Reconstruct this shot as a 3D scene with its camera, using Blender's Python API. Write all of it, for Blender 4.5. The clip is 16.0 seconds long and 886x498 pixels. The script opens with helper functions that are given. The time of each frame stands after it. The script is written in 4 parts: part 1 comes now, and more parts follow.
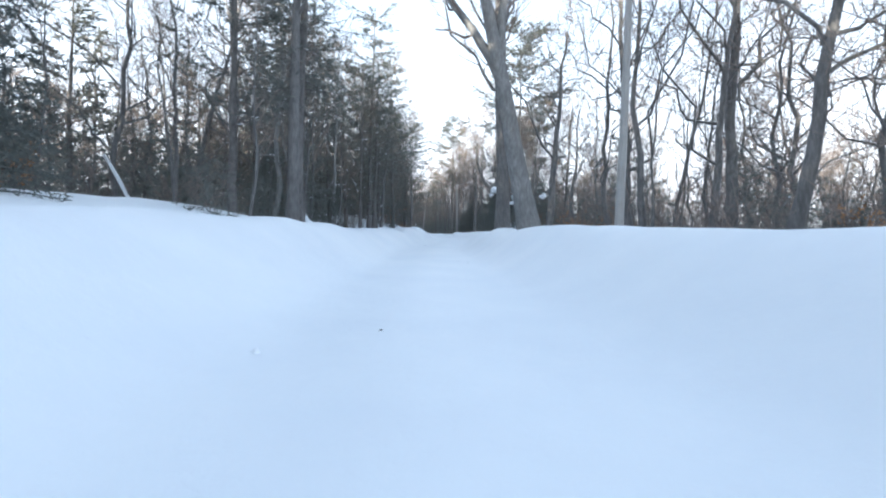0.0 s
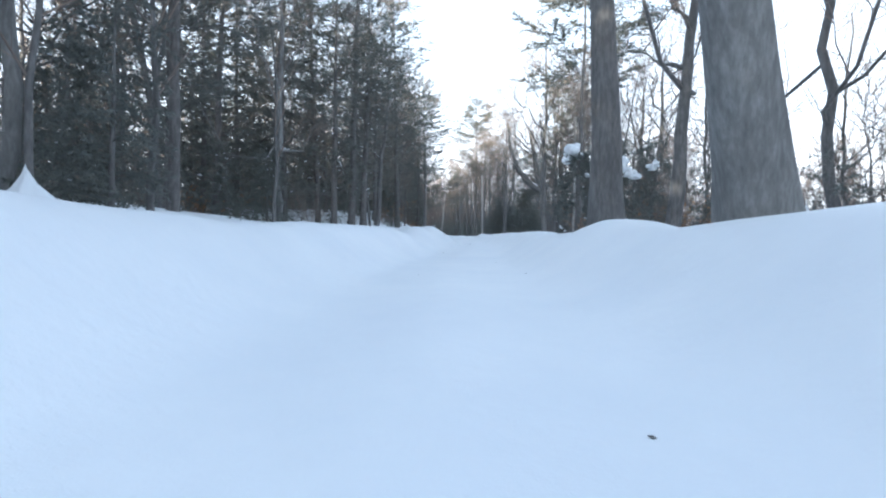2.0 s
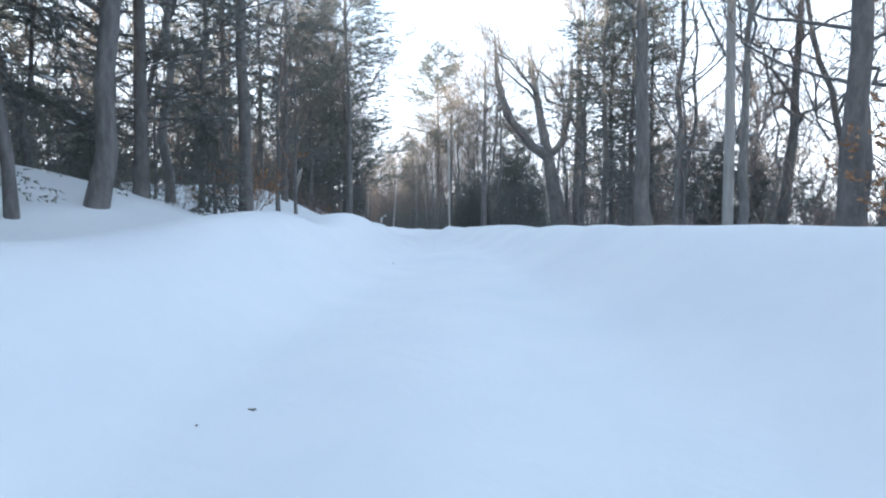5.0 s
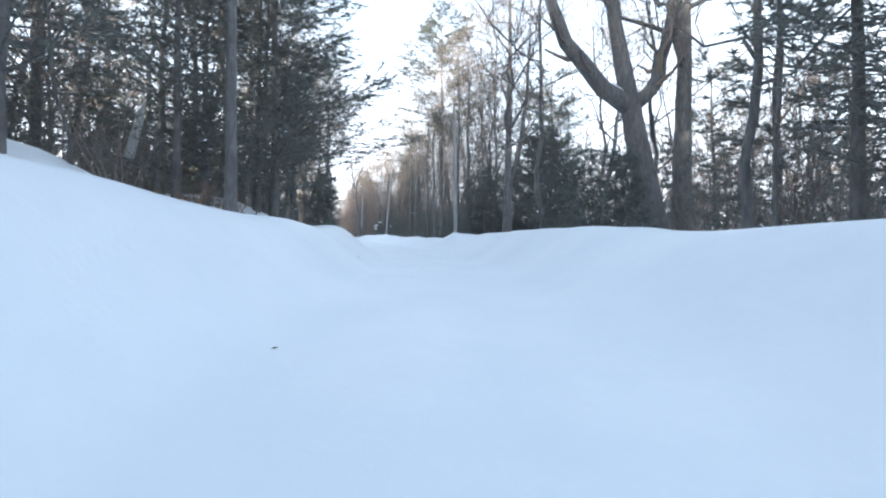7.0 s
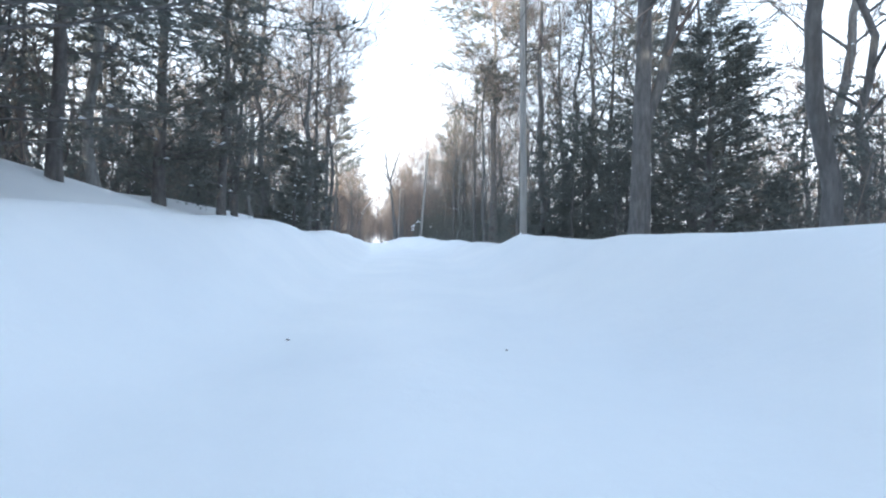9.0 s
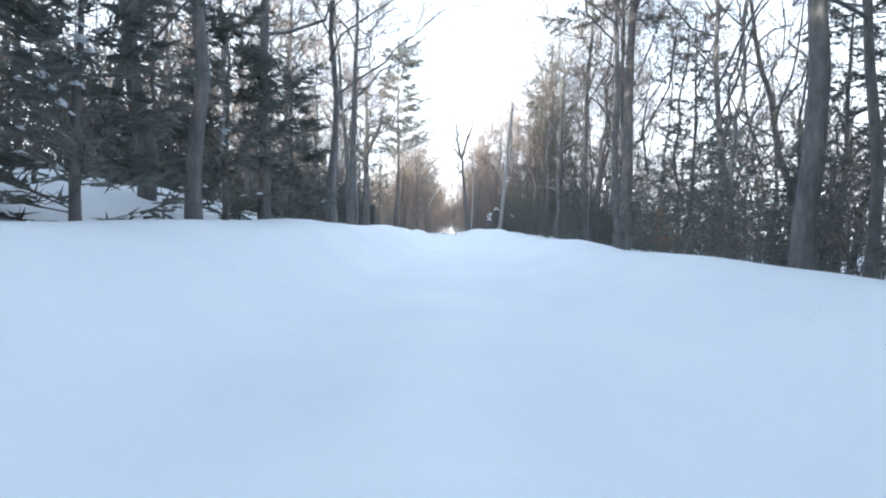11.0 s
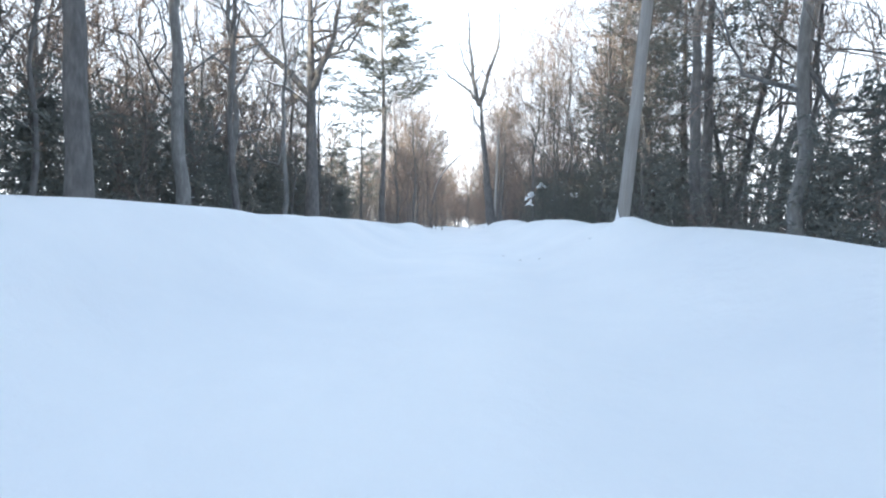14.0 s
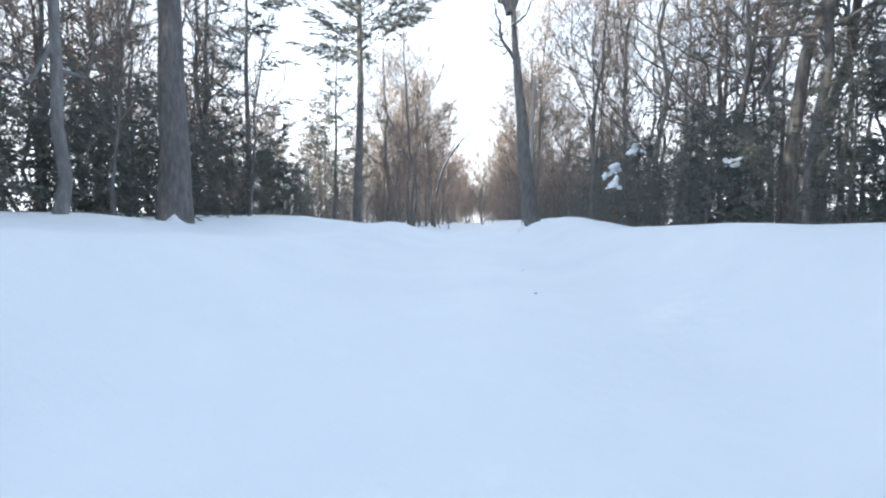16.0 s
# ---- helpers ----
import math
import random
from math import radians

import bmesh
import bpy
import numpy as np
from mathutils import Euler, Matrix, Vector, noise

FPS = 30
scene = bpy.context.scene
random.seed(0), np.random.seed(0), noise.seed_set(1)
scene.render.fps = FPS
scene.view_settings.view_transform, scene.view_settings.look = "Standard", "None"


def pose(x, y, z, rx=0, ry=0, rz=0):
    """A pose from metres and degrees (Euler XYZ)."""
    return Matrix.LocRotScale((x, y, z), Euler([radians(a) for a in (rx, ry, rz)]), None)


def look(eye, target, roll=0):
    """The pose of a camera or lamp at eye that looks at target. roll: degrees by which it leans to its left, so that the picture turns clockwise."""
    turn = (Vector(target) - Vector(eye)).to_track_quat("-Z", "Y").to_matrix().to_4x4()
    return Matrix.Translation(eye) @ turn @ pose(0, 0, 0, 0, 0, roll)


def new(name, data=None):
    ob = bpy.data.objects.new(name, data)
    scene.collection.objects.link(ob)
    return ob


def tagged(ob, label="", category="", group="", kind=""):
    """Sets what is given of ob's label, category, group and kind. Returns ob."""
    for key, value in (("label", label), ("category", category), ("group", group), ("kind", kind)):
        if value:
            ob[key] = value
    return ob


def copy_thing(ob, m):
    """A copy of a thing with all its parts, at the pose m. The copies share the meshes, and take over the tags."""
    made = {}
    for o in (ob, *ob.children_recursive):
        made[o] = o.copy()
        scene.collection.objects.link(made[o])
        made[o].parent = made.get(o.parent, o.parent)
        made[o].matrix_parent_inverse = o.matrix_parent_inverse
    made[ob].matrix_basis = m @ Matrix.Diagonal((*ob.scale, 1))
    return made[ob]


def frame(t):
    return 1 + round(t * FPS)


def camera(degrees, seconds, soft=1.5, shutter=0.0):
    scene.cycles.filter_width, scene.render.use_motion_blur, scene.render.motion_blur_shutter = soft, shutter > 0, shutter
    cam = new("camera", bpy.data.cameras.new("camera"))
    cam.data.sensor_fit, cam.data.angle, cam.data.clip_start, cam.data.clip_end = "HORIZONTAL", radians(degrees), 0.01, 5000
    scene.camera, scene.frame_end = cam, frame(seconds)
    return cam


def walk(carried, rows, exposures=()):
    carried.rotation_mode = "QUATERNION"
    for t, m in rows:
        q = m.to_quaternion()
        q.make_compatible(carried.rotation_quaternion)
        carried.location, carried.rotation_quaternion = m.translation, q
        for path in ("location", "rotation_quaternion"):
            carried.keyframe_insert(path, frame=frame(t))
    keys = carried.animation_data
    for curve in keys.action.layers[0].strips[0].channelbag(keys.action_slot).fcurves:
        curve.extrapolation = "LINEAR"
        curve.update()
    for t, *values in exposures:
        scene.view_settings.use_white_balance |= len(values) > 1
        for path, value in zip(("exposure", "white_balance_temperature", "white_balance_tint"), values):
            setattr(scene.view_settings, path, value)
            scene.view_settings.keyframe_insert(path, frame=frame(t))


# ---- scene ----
cam = camera(90.0, 16.0, soft=2.1)
PATH = [
    (0, (0.048, 0.05, 1.335), (0.03, 2.05, 1.32), 1.0),
    (0.5, (-0.044, 4.361, 1.482), (-0.087, 6.361, 1.45), 1.0),
    (1, (-0.255, 8.737, 1.589), (-0.323, 10.736, 1.548), 0.8),
    (1.5, (-0.326, 13.191, 1.638), (-0.439, 15.188, 1.607), 0.4),
    (2, (-0.52, 17.599, 1.718), (-0.629, 19.596, 1.713), 0.9),
    (2.5, (-0.891, 22.009, 1.894), (-0.99, 24.006, 1.857), 0.4),
    (3, (-1.037, 26.384, 2.053), (-1.148, 28.381, 2.038), 0.9),
    (3.5, (-1.192, 30.813, 2.234), (-1.256, 32.812, 2.21), 0.6),
    (4, (-1.201, 35.133, 2.509), (-1.186, 37.132, 2.476), 1.3),
    (4.2, (-1.135, 36.908, 2.628), (-1.094, 38.907, 2.582), 0.7),
    (6.3, (-0.054, 55.391, 2.924), (0.051, 57.388, 2.898), 0.5),
    (6.5, (0.08, 57.141, 2.962), (0.165, 59.139, 2.954), 0.4),
    (7, (0.273, 61.545, 3.085), (0.32, 63.545, 3.083), 0.6),
    (7.5, (0.492, 65.8, 3.179), (0.501, 67.8, 3.197), 1.1),
    (8, (0.669, 70.174, 3.379), (0.618, 72.173, 3.397), 1.2),
    (8.5, (0.581, 74.715, 3.515), (0.473, 76.712, 3.519), 0.7),
    (9, (0.411, 79.162, 3.686), (0.234, 81.154, 3.69), 1.0),
    (9.5, (0.032, 83.456, 3.942), (-0.216, 85.44, 3.919), 1.2),
    (10, (-0.629, 87.796, 4.116), (-0.969, 89.767, 4.095), 0.7),
    (10.2, (-0.973, 89.512, 4.207), (-1.358, 91.474, 4.187), 1.1),
    (12.3, (-4.747, 107.536, 4.521), (-5.33, 109.447, 4.429), 0.9),
    (12.5, (-5.278, 109.194, 4.544), (-5.857, 111.107, 4.472), 1.0),
    (13, (-6.394, 113.4, 4.624), (-6.974, 115.313, 4.556), 1.0),
    (13.5, (-7.424, 117.597, 4.779), (-8.006, 119.509, 4.705), 1.2),
    (14, (-8.46, 121.88, 4.911), (-9.034, 123.794, 4.829), 1.0),
    (14.5, (-9.483, 125.989, 5.083), (-10.057, 127.903, 4.995), 0.2),
    (15, (-10.594, 130.28, 5.205), (-11.192, 132.187, 5.117), 0.2),
    (15.5, (-11.809, 134.596, 5.356), (-12.435, 136.494, 5.271), 0.3),
    (16, (-13.156, 138.771, 5.471), (-13.775, 140.67, 5.365), 0.8),
]
walk(cam, [(t, look(eye, target, roll)) for t, eye, target, roll in PATH], [(0, 1.95, 5180, 3), (3, 2.05, 5150, 3), (7, 2.18, 5200, 3), (10, 2.28, 5230, 3), (12.5, 2.21, 5280, 3), (16, 2.12, 5320, 4)])

# ---- light ----
# low winter sun behind and to the left; the woods, with unseen trees added behind, keep the lane in shade, a thin high
# veil whitens the sky
SUN_TO = Vector((-0.47, -0.88, 0.0)).normalized()
SUN_EL = radians(5.5)
world = bpy.data.worlds.new("winter_sky")
scene.world = world
world.use_nodes = True
wn = world.node_tree
sky = wn.nodes.new("ShaderNodeTexSky")
sky.sky_type = "NISHITA"
sky.sun_disc = False
sky.sun_elevation = SUN_EL
sky.sun_rotation = math.atan2(SUN_TO.x, SUN_TO.y)
sky.dust_density = 2.5
sky.air_density = 1.0
sky.ozone_density = 1.0
veil_at = wn.nodes.new("ShaderNodeTexCoord")
veil_map = wn.nodes.new("ShaderNodeMapping")
veil_map.inputs["Scale"].default_value = (1.0, 1.0, 3.0)
veil_noise = wn.nodes.new("ShaderNodeTexNoise")
veil_noise.inputs["Scale"].default_value, veil_noise.inputs["Detail"].default_value = 1.6, 5.0
height = wn.nodes.new("ShaderNodeSeparateXYZ")


def sky_range(lo, hi, to_lo, to_hi):
    r = wn.nodes.new("ShaderNodeMapRange")
    for key, value in zip(("From Min", "From Max", "To Min", "To Max"), (lo, hi, to_lo, to_hi)):
        r.inputs[key].default_value = value
    return r


# the veil is thick and rosy near the horizon and thins out overhead
drift_range = sky_range(0.3, 0.7, -0.12, 0.12)
thick_range = sky_range(0.0, 0.75, 0.97, 0.5)
tint_range = sky_range(0.05, 0.7, 0.0, 1.0)
thick = wn.nodes.new("ShaderNodeMath")
thick.operation, thick.use_clamp = "ADD", True
tint, veil = wn.nodes.new("ShaderNodeMix"), wn.nodes.new("ShaderNodeMix")
tint.data_type = veil.data_type = "RGBA"
tint.inputs["A"].default_value = (4.7, 4.2, 3.85, 1)
tint.inputs["B"].default_value = (2.7, 2.75, 2.9, 1)
wn.links.new(veil_at.outputs["Generated"], veil_map.inputs[0])
wn.links.new(veil_at.outputs["Generated"], height.inputs[0])
wn.links.new(veil_map.outputs[0], veil_noise.inputs["Vector"])
wn.links.new(veil_noise.outputs["Fac"], drift_range.inputs["Value"])
wn.links.new(height.outputs["Z"], thick_range.inputs["Value"])
wn.links.new(height.outputs["Z"], tint_range.inputs["Value"])
wn.links.new(drift_range.outputs[0], thick.inputs[0])
wn.links.new(thick_range.outputs[0], thick.inputs[1])
wn.links.new(tint_range.outputs[0], tint.inputs["Factor"])
wn.links.new(thick.outputs[0], veil.inputs["Factor"])
wn.links.new(sky.outputs[0], veil.inputs["A"])
wn.links.new(tint.outputs["Result"], veil.inputs["B"])
wn.links.new(veil.outputs["Result"], wn.nodes["Background"].inputs[0])
wn.nodes["Background"].inputs[1].default_value = 0.15
sun_data = bpy.data.lights.new("sun", "SUN")
sun_data.energy, sun_data.angle, sun_data.color = 4.5, radians(0.5), (1.0, 0.78, 0.54)
sun = new("sun", sun_data)
sun.rotation_euler = Vector((-SUN_TO.x * math.cos(SUN_EL), -SUN_TO.y * math.cos(SUN_EL), -math.sin(SUN_EL))).to_track_quat("-Z", "Y").to_euler()


# ---- materials ----
def material(name, rough=0.8):
    m = bpy.data.materials.new(name)
    m.use_nodes = True
    n = m.node_tree.nodes
    b = n["Principled BSDF"]
    b.inputs["Roughness"].default_value = rough
    b.inputs["Specular IOR Level"].default_value = 0.3
    return m, n, m.node_tree.links, b


def ramp(n, stops):
    r = n.new("ShaderNodeValToRGB")
    e = r.color_ramp.elements
    while len(e) < len(stops):
        e.new(0.5)
    for k, (p, c) in zip(e, stops):
        k.position, k.color = p, (*c, 1)
    return r


def coords(n, l, scale):
    c, mp = n.new("ShaderNodeTexCoord"), n.new("ShaderNodeMapping")
    mp.inputs["Scale"].default_value = scale
    l.new(c.outputs["Object"], mp.inputs["Vector"])
    return mp.outputs[0]


def noise_tex(n, l, vec, scale, detail=4.0, rough=0.6):
    t = n.new("ShaderNodeTexNoise")
    t.inputs["Scale"].default_value, t.inputs["Detail"].default_value, t.inputs["Roughness"].default_value = scale, detail, rough
    l.new(vec, t.inputs["Vector"])
    return t.outputs["Fac"]


def bumped(n, l, b, heights, strength, distance):
    last = None
    for h, d in zip(heights, distance):
        k = n.new("ShaderNodeBump")
        k.inputs["Strength"].default_value, k.inputs["Distance"].default_value = strength, d
        l.new(h, k.inputs["Height"])
        if last:
            l.new(last, k.inputs["Normal"])
        last = k.outputs[0]
    l.new(last, b.inputs["Normal"])


def snow_material():
    m, n, l, b = material("snow", 0.55)
    v = coords(n, l, (1, 1, 1))
    broad, fine, grain = noise_tex(n, l, v, 0.35, 5), noise_tex(n, l, v, 6, 5), noise_tex(n, l, v, 60, 3)
    r = ramp(n, [(0.3, (0.83, 0.86, 0.90)), (0.7, (0.90, 0.92, 0.94))])
    l.new(broad, r.inputs[0])
    l.new(r.outputs[0], b.inputs["Base Color"])
    bumped(n, l, b, (broad, fine, grain), 0.5, (0.10, 0.02, 0.004))
    return m


def bark_material(name, dark, mid, light, zscale=0.25, size=9.0):
    m, n, l, b = material(name, 0.9)
    v = coords(n, l, (1, 1, zscale))
    v2 = coords(n, l, (1, 1, 1))
    plates, patch = noise_tex(n, l, v, size, 6, 0.65), noise_tex(n, l, v2, 0.7, 4)
    r = ramp(n, [(0.3, dark), (0.5, mid), (0.72, light)])
    mix = n.new("ShaderNodeMath")
    mix.operation = "MULTIPLY_ADD"
    mix.inputs[1].default_value = 0.35
    l.new(patch, mix.inputs[0])
    sub = n.new("ShaderNodeMath")
    sub.operation = "MULTIPLY"
    sub.inputs[1].default_value = 0.68
    l.new(plates, sub.inputs[0])
    l.new(sub.outputs[0], mix.inputs[2])
    l.new(mix.outputs[0], r.inputs[0])
    l.new(r.outputs[0], b.inputs["Base Color"])
    bumped(n, l, b, (plates,), 0.9, (0.03,))
    return m


def island_material(name, stops, rough=0.7, thin=0.0):
    m, n, l, b = material(name, rough)
    g = n.new("ShaderNodeNewGeometry")
    r = ramp(n, stops)
    l.new(g.outputs["Random Per Island"], r.inputs[0])
    l.new(r.outputs[0], b.inputs["Base Color"])
    if thin:
        # light passes through thin sprays
        t, mix = n.new("ShaderNodeBsdfTranslucent"), n.new("ShaderNodeMixShader")
        mix.inputs[0].default_value = thin
        l.new(r.outputs[0], t.inputs[0])
        l.new(b.outputs[0], mix.inputs[1])
        l.new(t.outputs[0], mix.inputs[2])
        l.new(mix.outputs[0], n["Material Output"].inputs[0])
    return m


SNOW = snow_material()
BARK_GREY = bark_material("grey_bark", (0.13, 0.129, 0.127), (0.21, 0.208, 0.204), (0.34, 0.336, 0.33))
BARK_DARK = bark_material("dark_bark", (0.085, 0.083, 0.082), (0.15, 0.146, 0.143), (0.25, 0.243, 0.237))
BARK_PINE = bark_material("pine_bark", (0.08, 0.077, 0.075), (0.145, 0.138, 0.134), (0.24, 0.226, 0.216), 0.35, 7)
POLE_WOOD = bark_material("weathered_pole_wood", (0.26, 0.25, 0.24), (0.36, 0.35, 0.335), (0.46, 0.45, 0.43), 0.04, 30)
TWIG = island_material("twigs", [(0.0, (0.14, 0.12, 0.11)), (0.5, (0.22, 0.185, 0.165)), (1.0, (0.32, 0.26, 0.22))], 0.9)
# needle colours are lifted towards pale grey to stand in for haze
NEEDLE = island_material("hazed_pine_needles", [(0.0, (0.145, 0.156, 0.147)), (0.6, (0.178, 0.188, 0.172)), (1.0, (0.235, 0.23, 0.198))], 0.6, 0.45)
HEMLOCK = island_material("hazed_hemlock_needles", [(0.0, (0.145, 0.156, 0.15)), (0.6, (0.172, 0.184, 0.17)), (1.0, (0.21, 0.215, 0.19))], 0.6, 0.45)
DEADLEAF = island_material("dry_leaves", [(0.0, (0.20, 0.11, 0.06)), (0.6, (0.34, 0.20, 0.11)), (1.0, (0.45, 0.30, 0.18))], 0.8)
METAL = material("galvanised_metal", 0.4)[0]
METAL.node_tree.nodes["Principled BSDF"].inputs["Base Color"].default_value = (0.35, 0.36, 0.37, 1)
METAL.node_tree.nodes["Principled BSDF"].inputs["Metallic"].default_value = 1.0
CABLE = material("black_cable", 0.6)[0]
CABLE.node_tree.nodes["Principled BSDF"].inputs["Base Color"].default_value = (0.03, 0.03, 0.032, 1)

# ---- the lie of the land ----
# middle of the road: (y, x)
ROAD_Y = np.array([-120, -40, 0, 9, 18, 26, 35, 42, 55, 62, 70, 76, 83, 89.5, 98, 108, 122, 139, 250, 500, 1600], float)
ROAD_X = np.array([2.2, 0.8, 0.1, -0.25, -0.55, -1.0, -1.2, -0.95, -0.05, 0.25, 0.6, 0.65, 0.1, -0.95, -2.6, -4.85, -8.4, -13.2, -41.0, -103, -377], float)
CREST_LY = np.array([-120, 0, 5, 8, 11, 14, 17, 20, 23, 28, 32, 38, 44, 50, 56, 60, 63, 66, 69, 72, 75, 78, 81, 84, 87, 90, 93, 97, 102, 107, 112, 118, 124, 131, 137, 143, 152, 162, 175, 250, 1600], float)
CREST_LZ = np.array([0.2, 0.01, 0.3, 0.39, 0.21, 0.43, 0.25, 0.42, 0.22, 0.08, 0.27, 0.26, 0.32, -0.13, 0.68, 0.1, 0.62, 0.81, 0.48, 0.39, 0.41, 0.21, 0.13, 0.35, 0.34, 0.41, 0.45, 0.04, 0.14, 0.25, 0.21, 0.09, 0.13, 0.02, -0.12, -0.3, -0.96, -0.28, -1.0, -0.9, -1.1], float)
CREST_RY = np.array([-120, 0, 5, 8, 11, 14, 17, 20, 22.5, 25.5, 28.5, 31.5, 33.5, 35, 38, 40, 42, 46, 50, 55, 60, 65, 70, 75, 80, 85, 89, 92, 95, 98, 101, 104, 108, 113, 116, 119, 122, 125, 128, 131, 134, 137, 140, 143, 148, 155, 162, 175, 1600], float)
CREST_RZ = np.array([0.15, 0.16, 0.16, 0.13, 0.32, 0.19, 0.42, 0.36, 0.33, 0.12, -0.05, 0.6, -0.05, 0.0, 0.06, -0.15, -0.03, 0.04, 0.23, 0.22, 0.16, 0.17, -0.04, 0.24, 0.21, 0.17, 0.17, -0.12, -0.02, 0.12, -0.35, -0.39, -0.29, -0.61, -0.26, -0.51, -0.46, -0.4, -0.58, -0.26, -0.33, -0.23, -0.33, -0.14, -0.16, -0.41, 0.02, -0.14, -0.8], float)
HILL_LY = np.array([-120, 4, 8, 14, 20, 30, 40, 48, 56, 60, 63, 66, 69, 72, 75, 78, 81, 84, 87, 91, 95, 100, 107, 113, 120, 130, 140, 150, 170, 250, 400, 1600], float)
HILL_LZ = np.array([1.1, 0.87, 0.87, 0.84, 0.81, 0.74, 0.1, 0.35, 1.5, 0.99, 0.56, 0.33, 1.33, 2.44, 2.04, -0.25, 0.77, 1.0, 2.05, 1.81, 1.28, 1.78, 1.27, 1.21, -0.53, 0.31, -0.03, 0.72, 0.1, 0.3, 0.5, 1.0], float)

# snow heaped at the feet of trees and poles: x, y, radius, height
DRIFTS = [(-7.45, 133.5, 0.65, 0.4), (-7.5, 24.3, 0.9, 0.15), (5.4, 25.8, 0.9, 0.15), (4.8, 32.4, 0.8, 0.15), (-15.9, 161.5, 1.2, 0.6), (2.2, 98.7, 0.6, 0.15), (6.2, 15.6, 0.7, 0.15)]


def smooth(a, b, x):
    t = np.clip((x - a) / (b - a), 0, 1)
    return t * t * (3 - 2 * t)


def soft_interp(y, ys, zs, half=1.6):
    return sum(np.interp(y + d * half, ys, zs) for d in (-1, -0.5, 0, 0.5, 1)) / 5


def road_x(y):
    return soft_interp(np.asarray(y, float), ROAD_Y, ROAD_X, 4.0)


def level(y):
    """The driver's eye level along the road."""
    y = np.asarray(y, float)
    return 1.32 + 0.0303 * np.clip(y, -300, 148) + 0.013 * np.clip(y - 148, 0, 250)


def waves(x, y):
    """Smooth uneven relief, about -1 to 1."""
    out = 0
    for k, (a, b, c) in enumerate(((0.31, 0.17, 0.4), (-0.22, 0.43, 1.9), (0.61, -0.37, 3.1), (0.9, 0.72, 0.2), (-1.3, 0.6, 5.0))):
        out = out + np.sin(a * x + b * y + c + 1.3 * np.sin(0.13 * (k + 1) * x - 0.19 * y + k)) / (1 + 0.5 * k)
    return out / 2.4


def ground(x, y):
    x, y = np.asarray(x, float), np.asarray(y, float)
    u = x - road_x(y)
    top = level(y)
    road = -1.3 - 0.1 * np.exp(-((y - 42) / 7) ** 2)
    crest = np.where(u < 0, soft_interp(y, CREST_LY, CREST_LZ), soft_interp(y, CREST_RY, CREST_RZ))
    a = np.abs(u)
    z = road + (crest - road) * smooth(2.0, 4.9, a) + 0.03 * np.cos(a * 2.2) * (1 - smooth(2, 3.5, a))
    hill = soft_interp(y, HILL_LY, HILL_LZ) * smooth(6.4, 13, a) - 0.12 * smooth(5, 6.2, a) * (1 - smooth(7, 10, a))
    fall = -0.45 * smooth(5.2, 8.0, a) - 1.6 * smooth(8, 24, a)
    z = z + np.where(u < 0, hill, fall)
    rough = 0.015 + 0.045 * smooth(2.2, 4.5, a) + 0.10 * smooth(6, 12, a) + 0.3 * smooth(15, 60, a)
    drift = sum(h * np.exp(-((x - dx) ** 2 + (y - dy) ** 2) / r**2) for dx, dy, r, h in DRIFTS)
    chunks = 0.04 * smooth(3.2, 4.6, a) * (1 - smooth(12, 20, a)) * waves(3.1 * x + 7, 2.7 * y)
    return top + z + rough * waves(x, y) + chunks + drift


def link(name, verts, faces, mat, parent=None, label="", smooth_faces=True):
    me = bpy.data.meshes.new(name)
    me.from_pydata(np.asarray(verts).tolist() if not isinstance(verts, list) else verts, [], np.asarray(faces).tolist() if not isinstance(faces, list) else faces)
    if smooth_faces:
        me.polygons.foreach_set("use_smooth", np.ones(len(me.polygons), bool))
    me.materials.append(mat)
    ob = new(name, me)
    if parent:
        ob.parent = parent
    if label:
        tagged(ob, label)
    return ob


def build_ground():
    near = np.arange(-8, 8.01, 0.25)
    out = 8 * 1.16 ** np.arange(1, 34)
    us = np.concatenate([-out[::-1], near, out])
    ys = np.concatenate([-np.array([1200, 700, 400, 250, 180, 140, 110, 90, 75, 62]), np.arange(-52, 0, 4), np.arange(0, 190, 0.5), np.arange(190, 340, 3), np.array([345, 360, 390, 440, 520, 650, 850, 1200])])
    yy, uu = np.meshgrid(ys, us, indexing="ij")
    xx = uu + road_x(yy)
    zz = ground(xx, yy)
    verts = np.stack([xx, yy, zz], -1).reshape(-1, 3)
    r, c = len(ys), len(us)
    i = (np.arange(r - 1)[:, None] * c + np.arange(c - 1)).ravel()
    faces = np.stack([i, i + 1, i + c + 1, i + c], 1)
    tagged(link("ground", verts, faces, SNOW), "deep snow over a ploughed lane and its high banks", "ground", kind="structure")


build_ground()


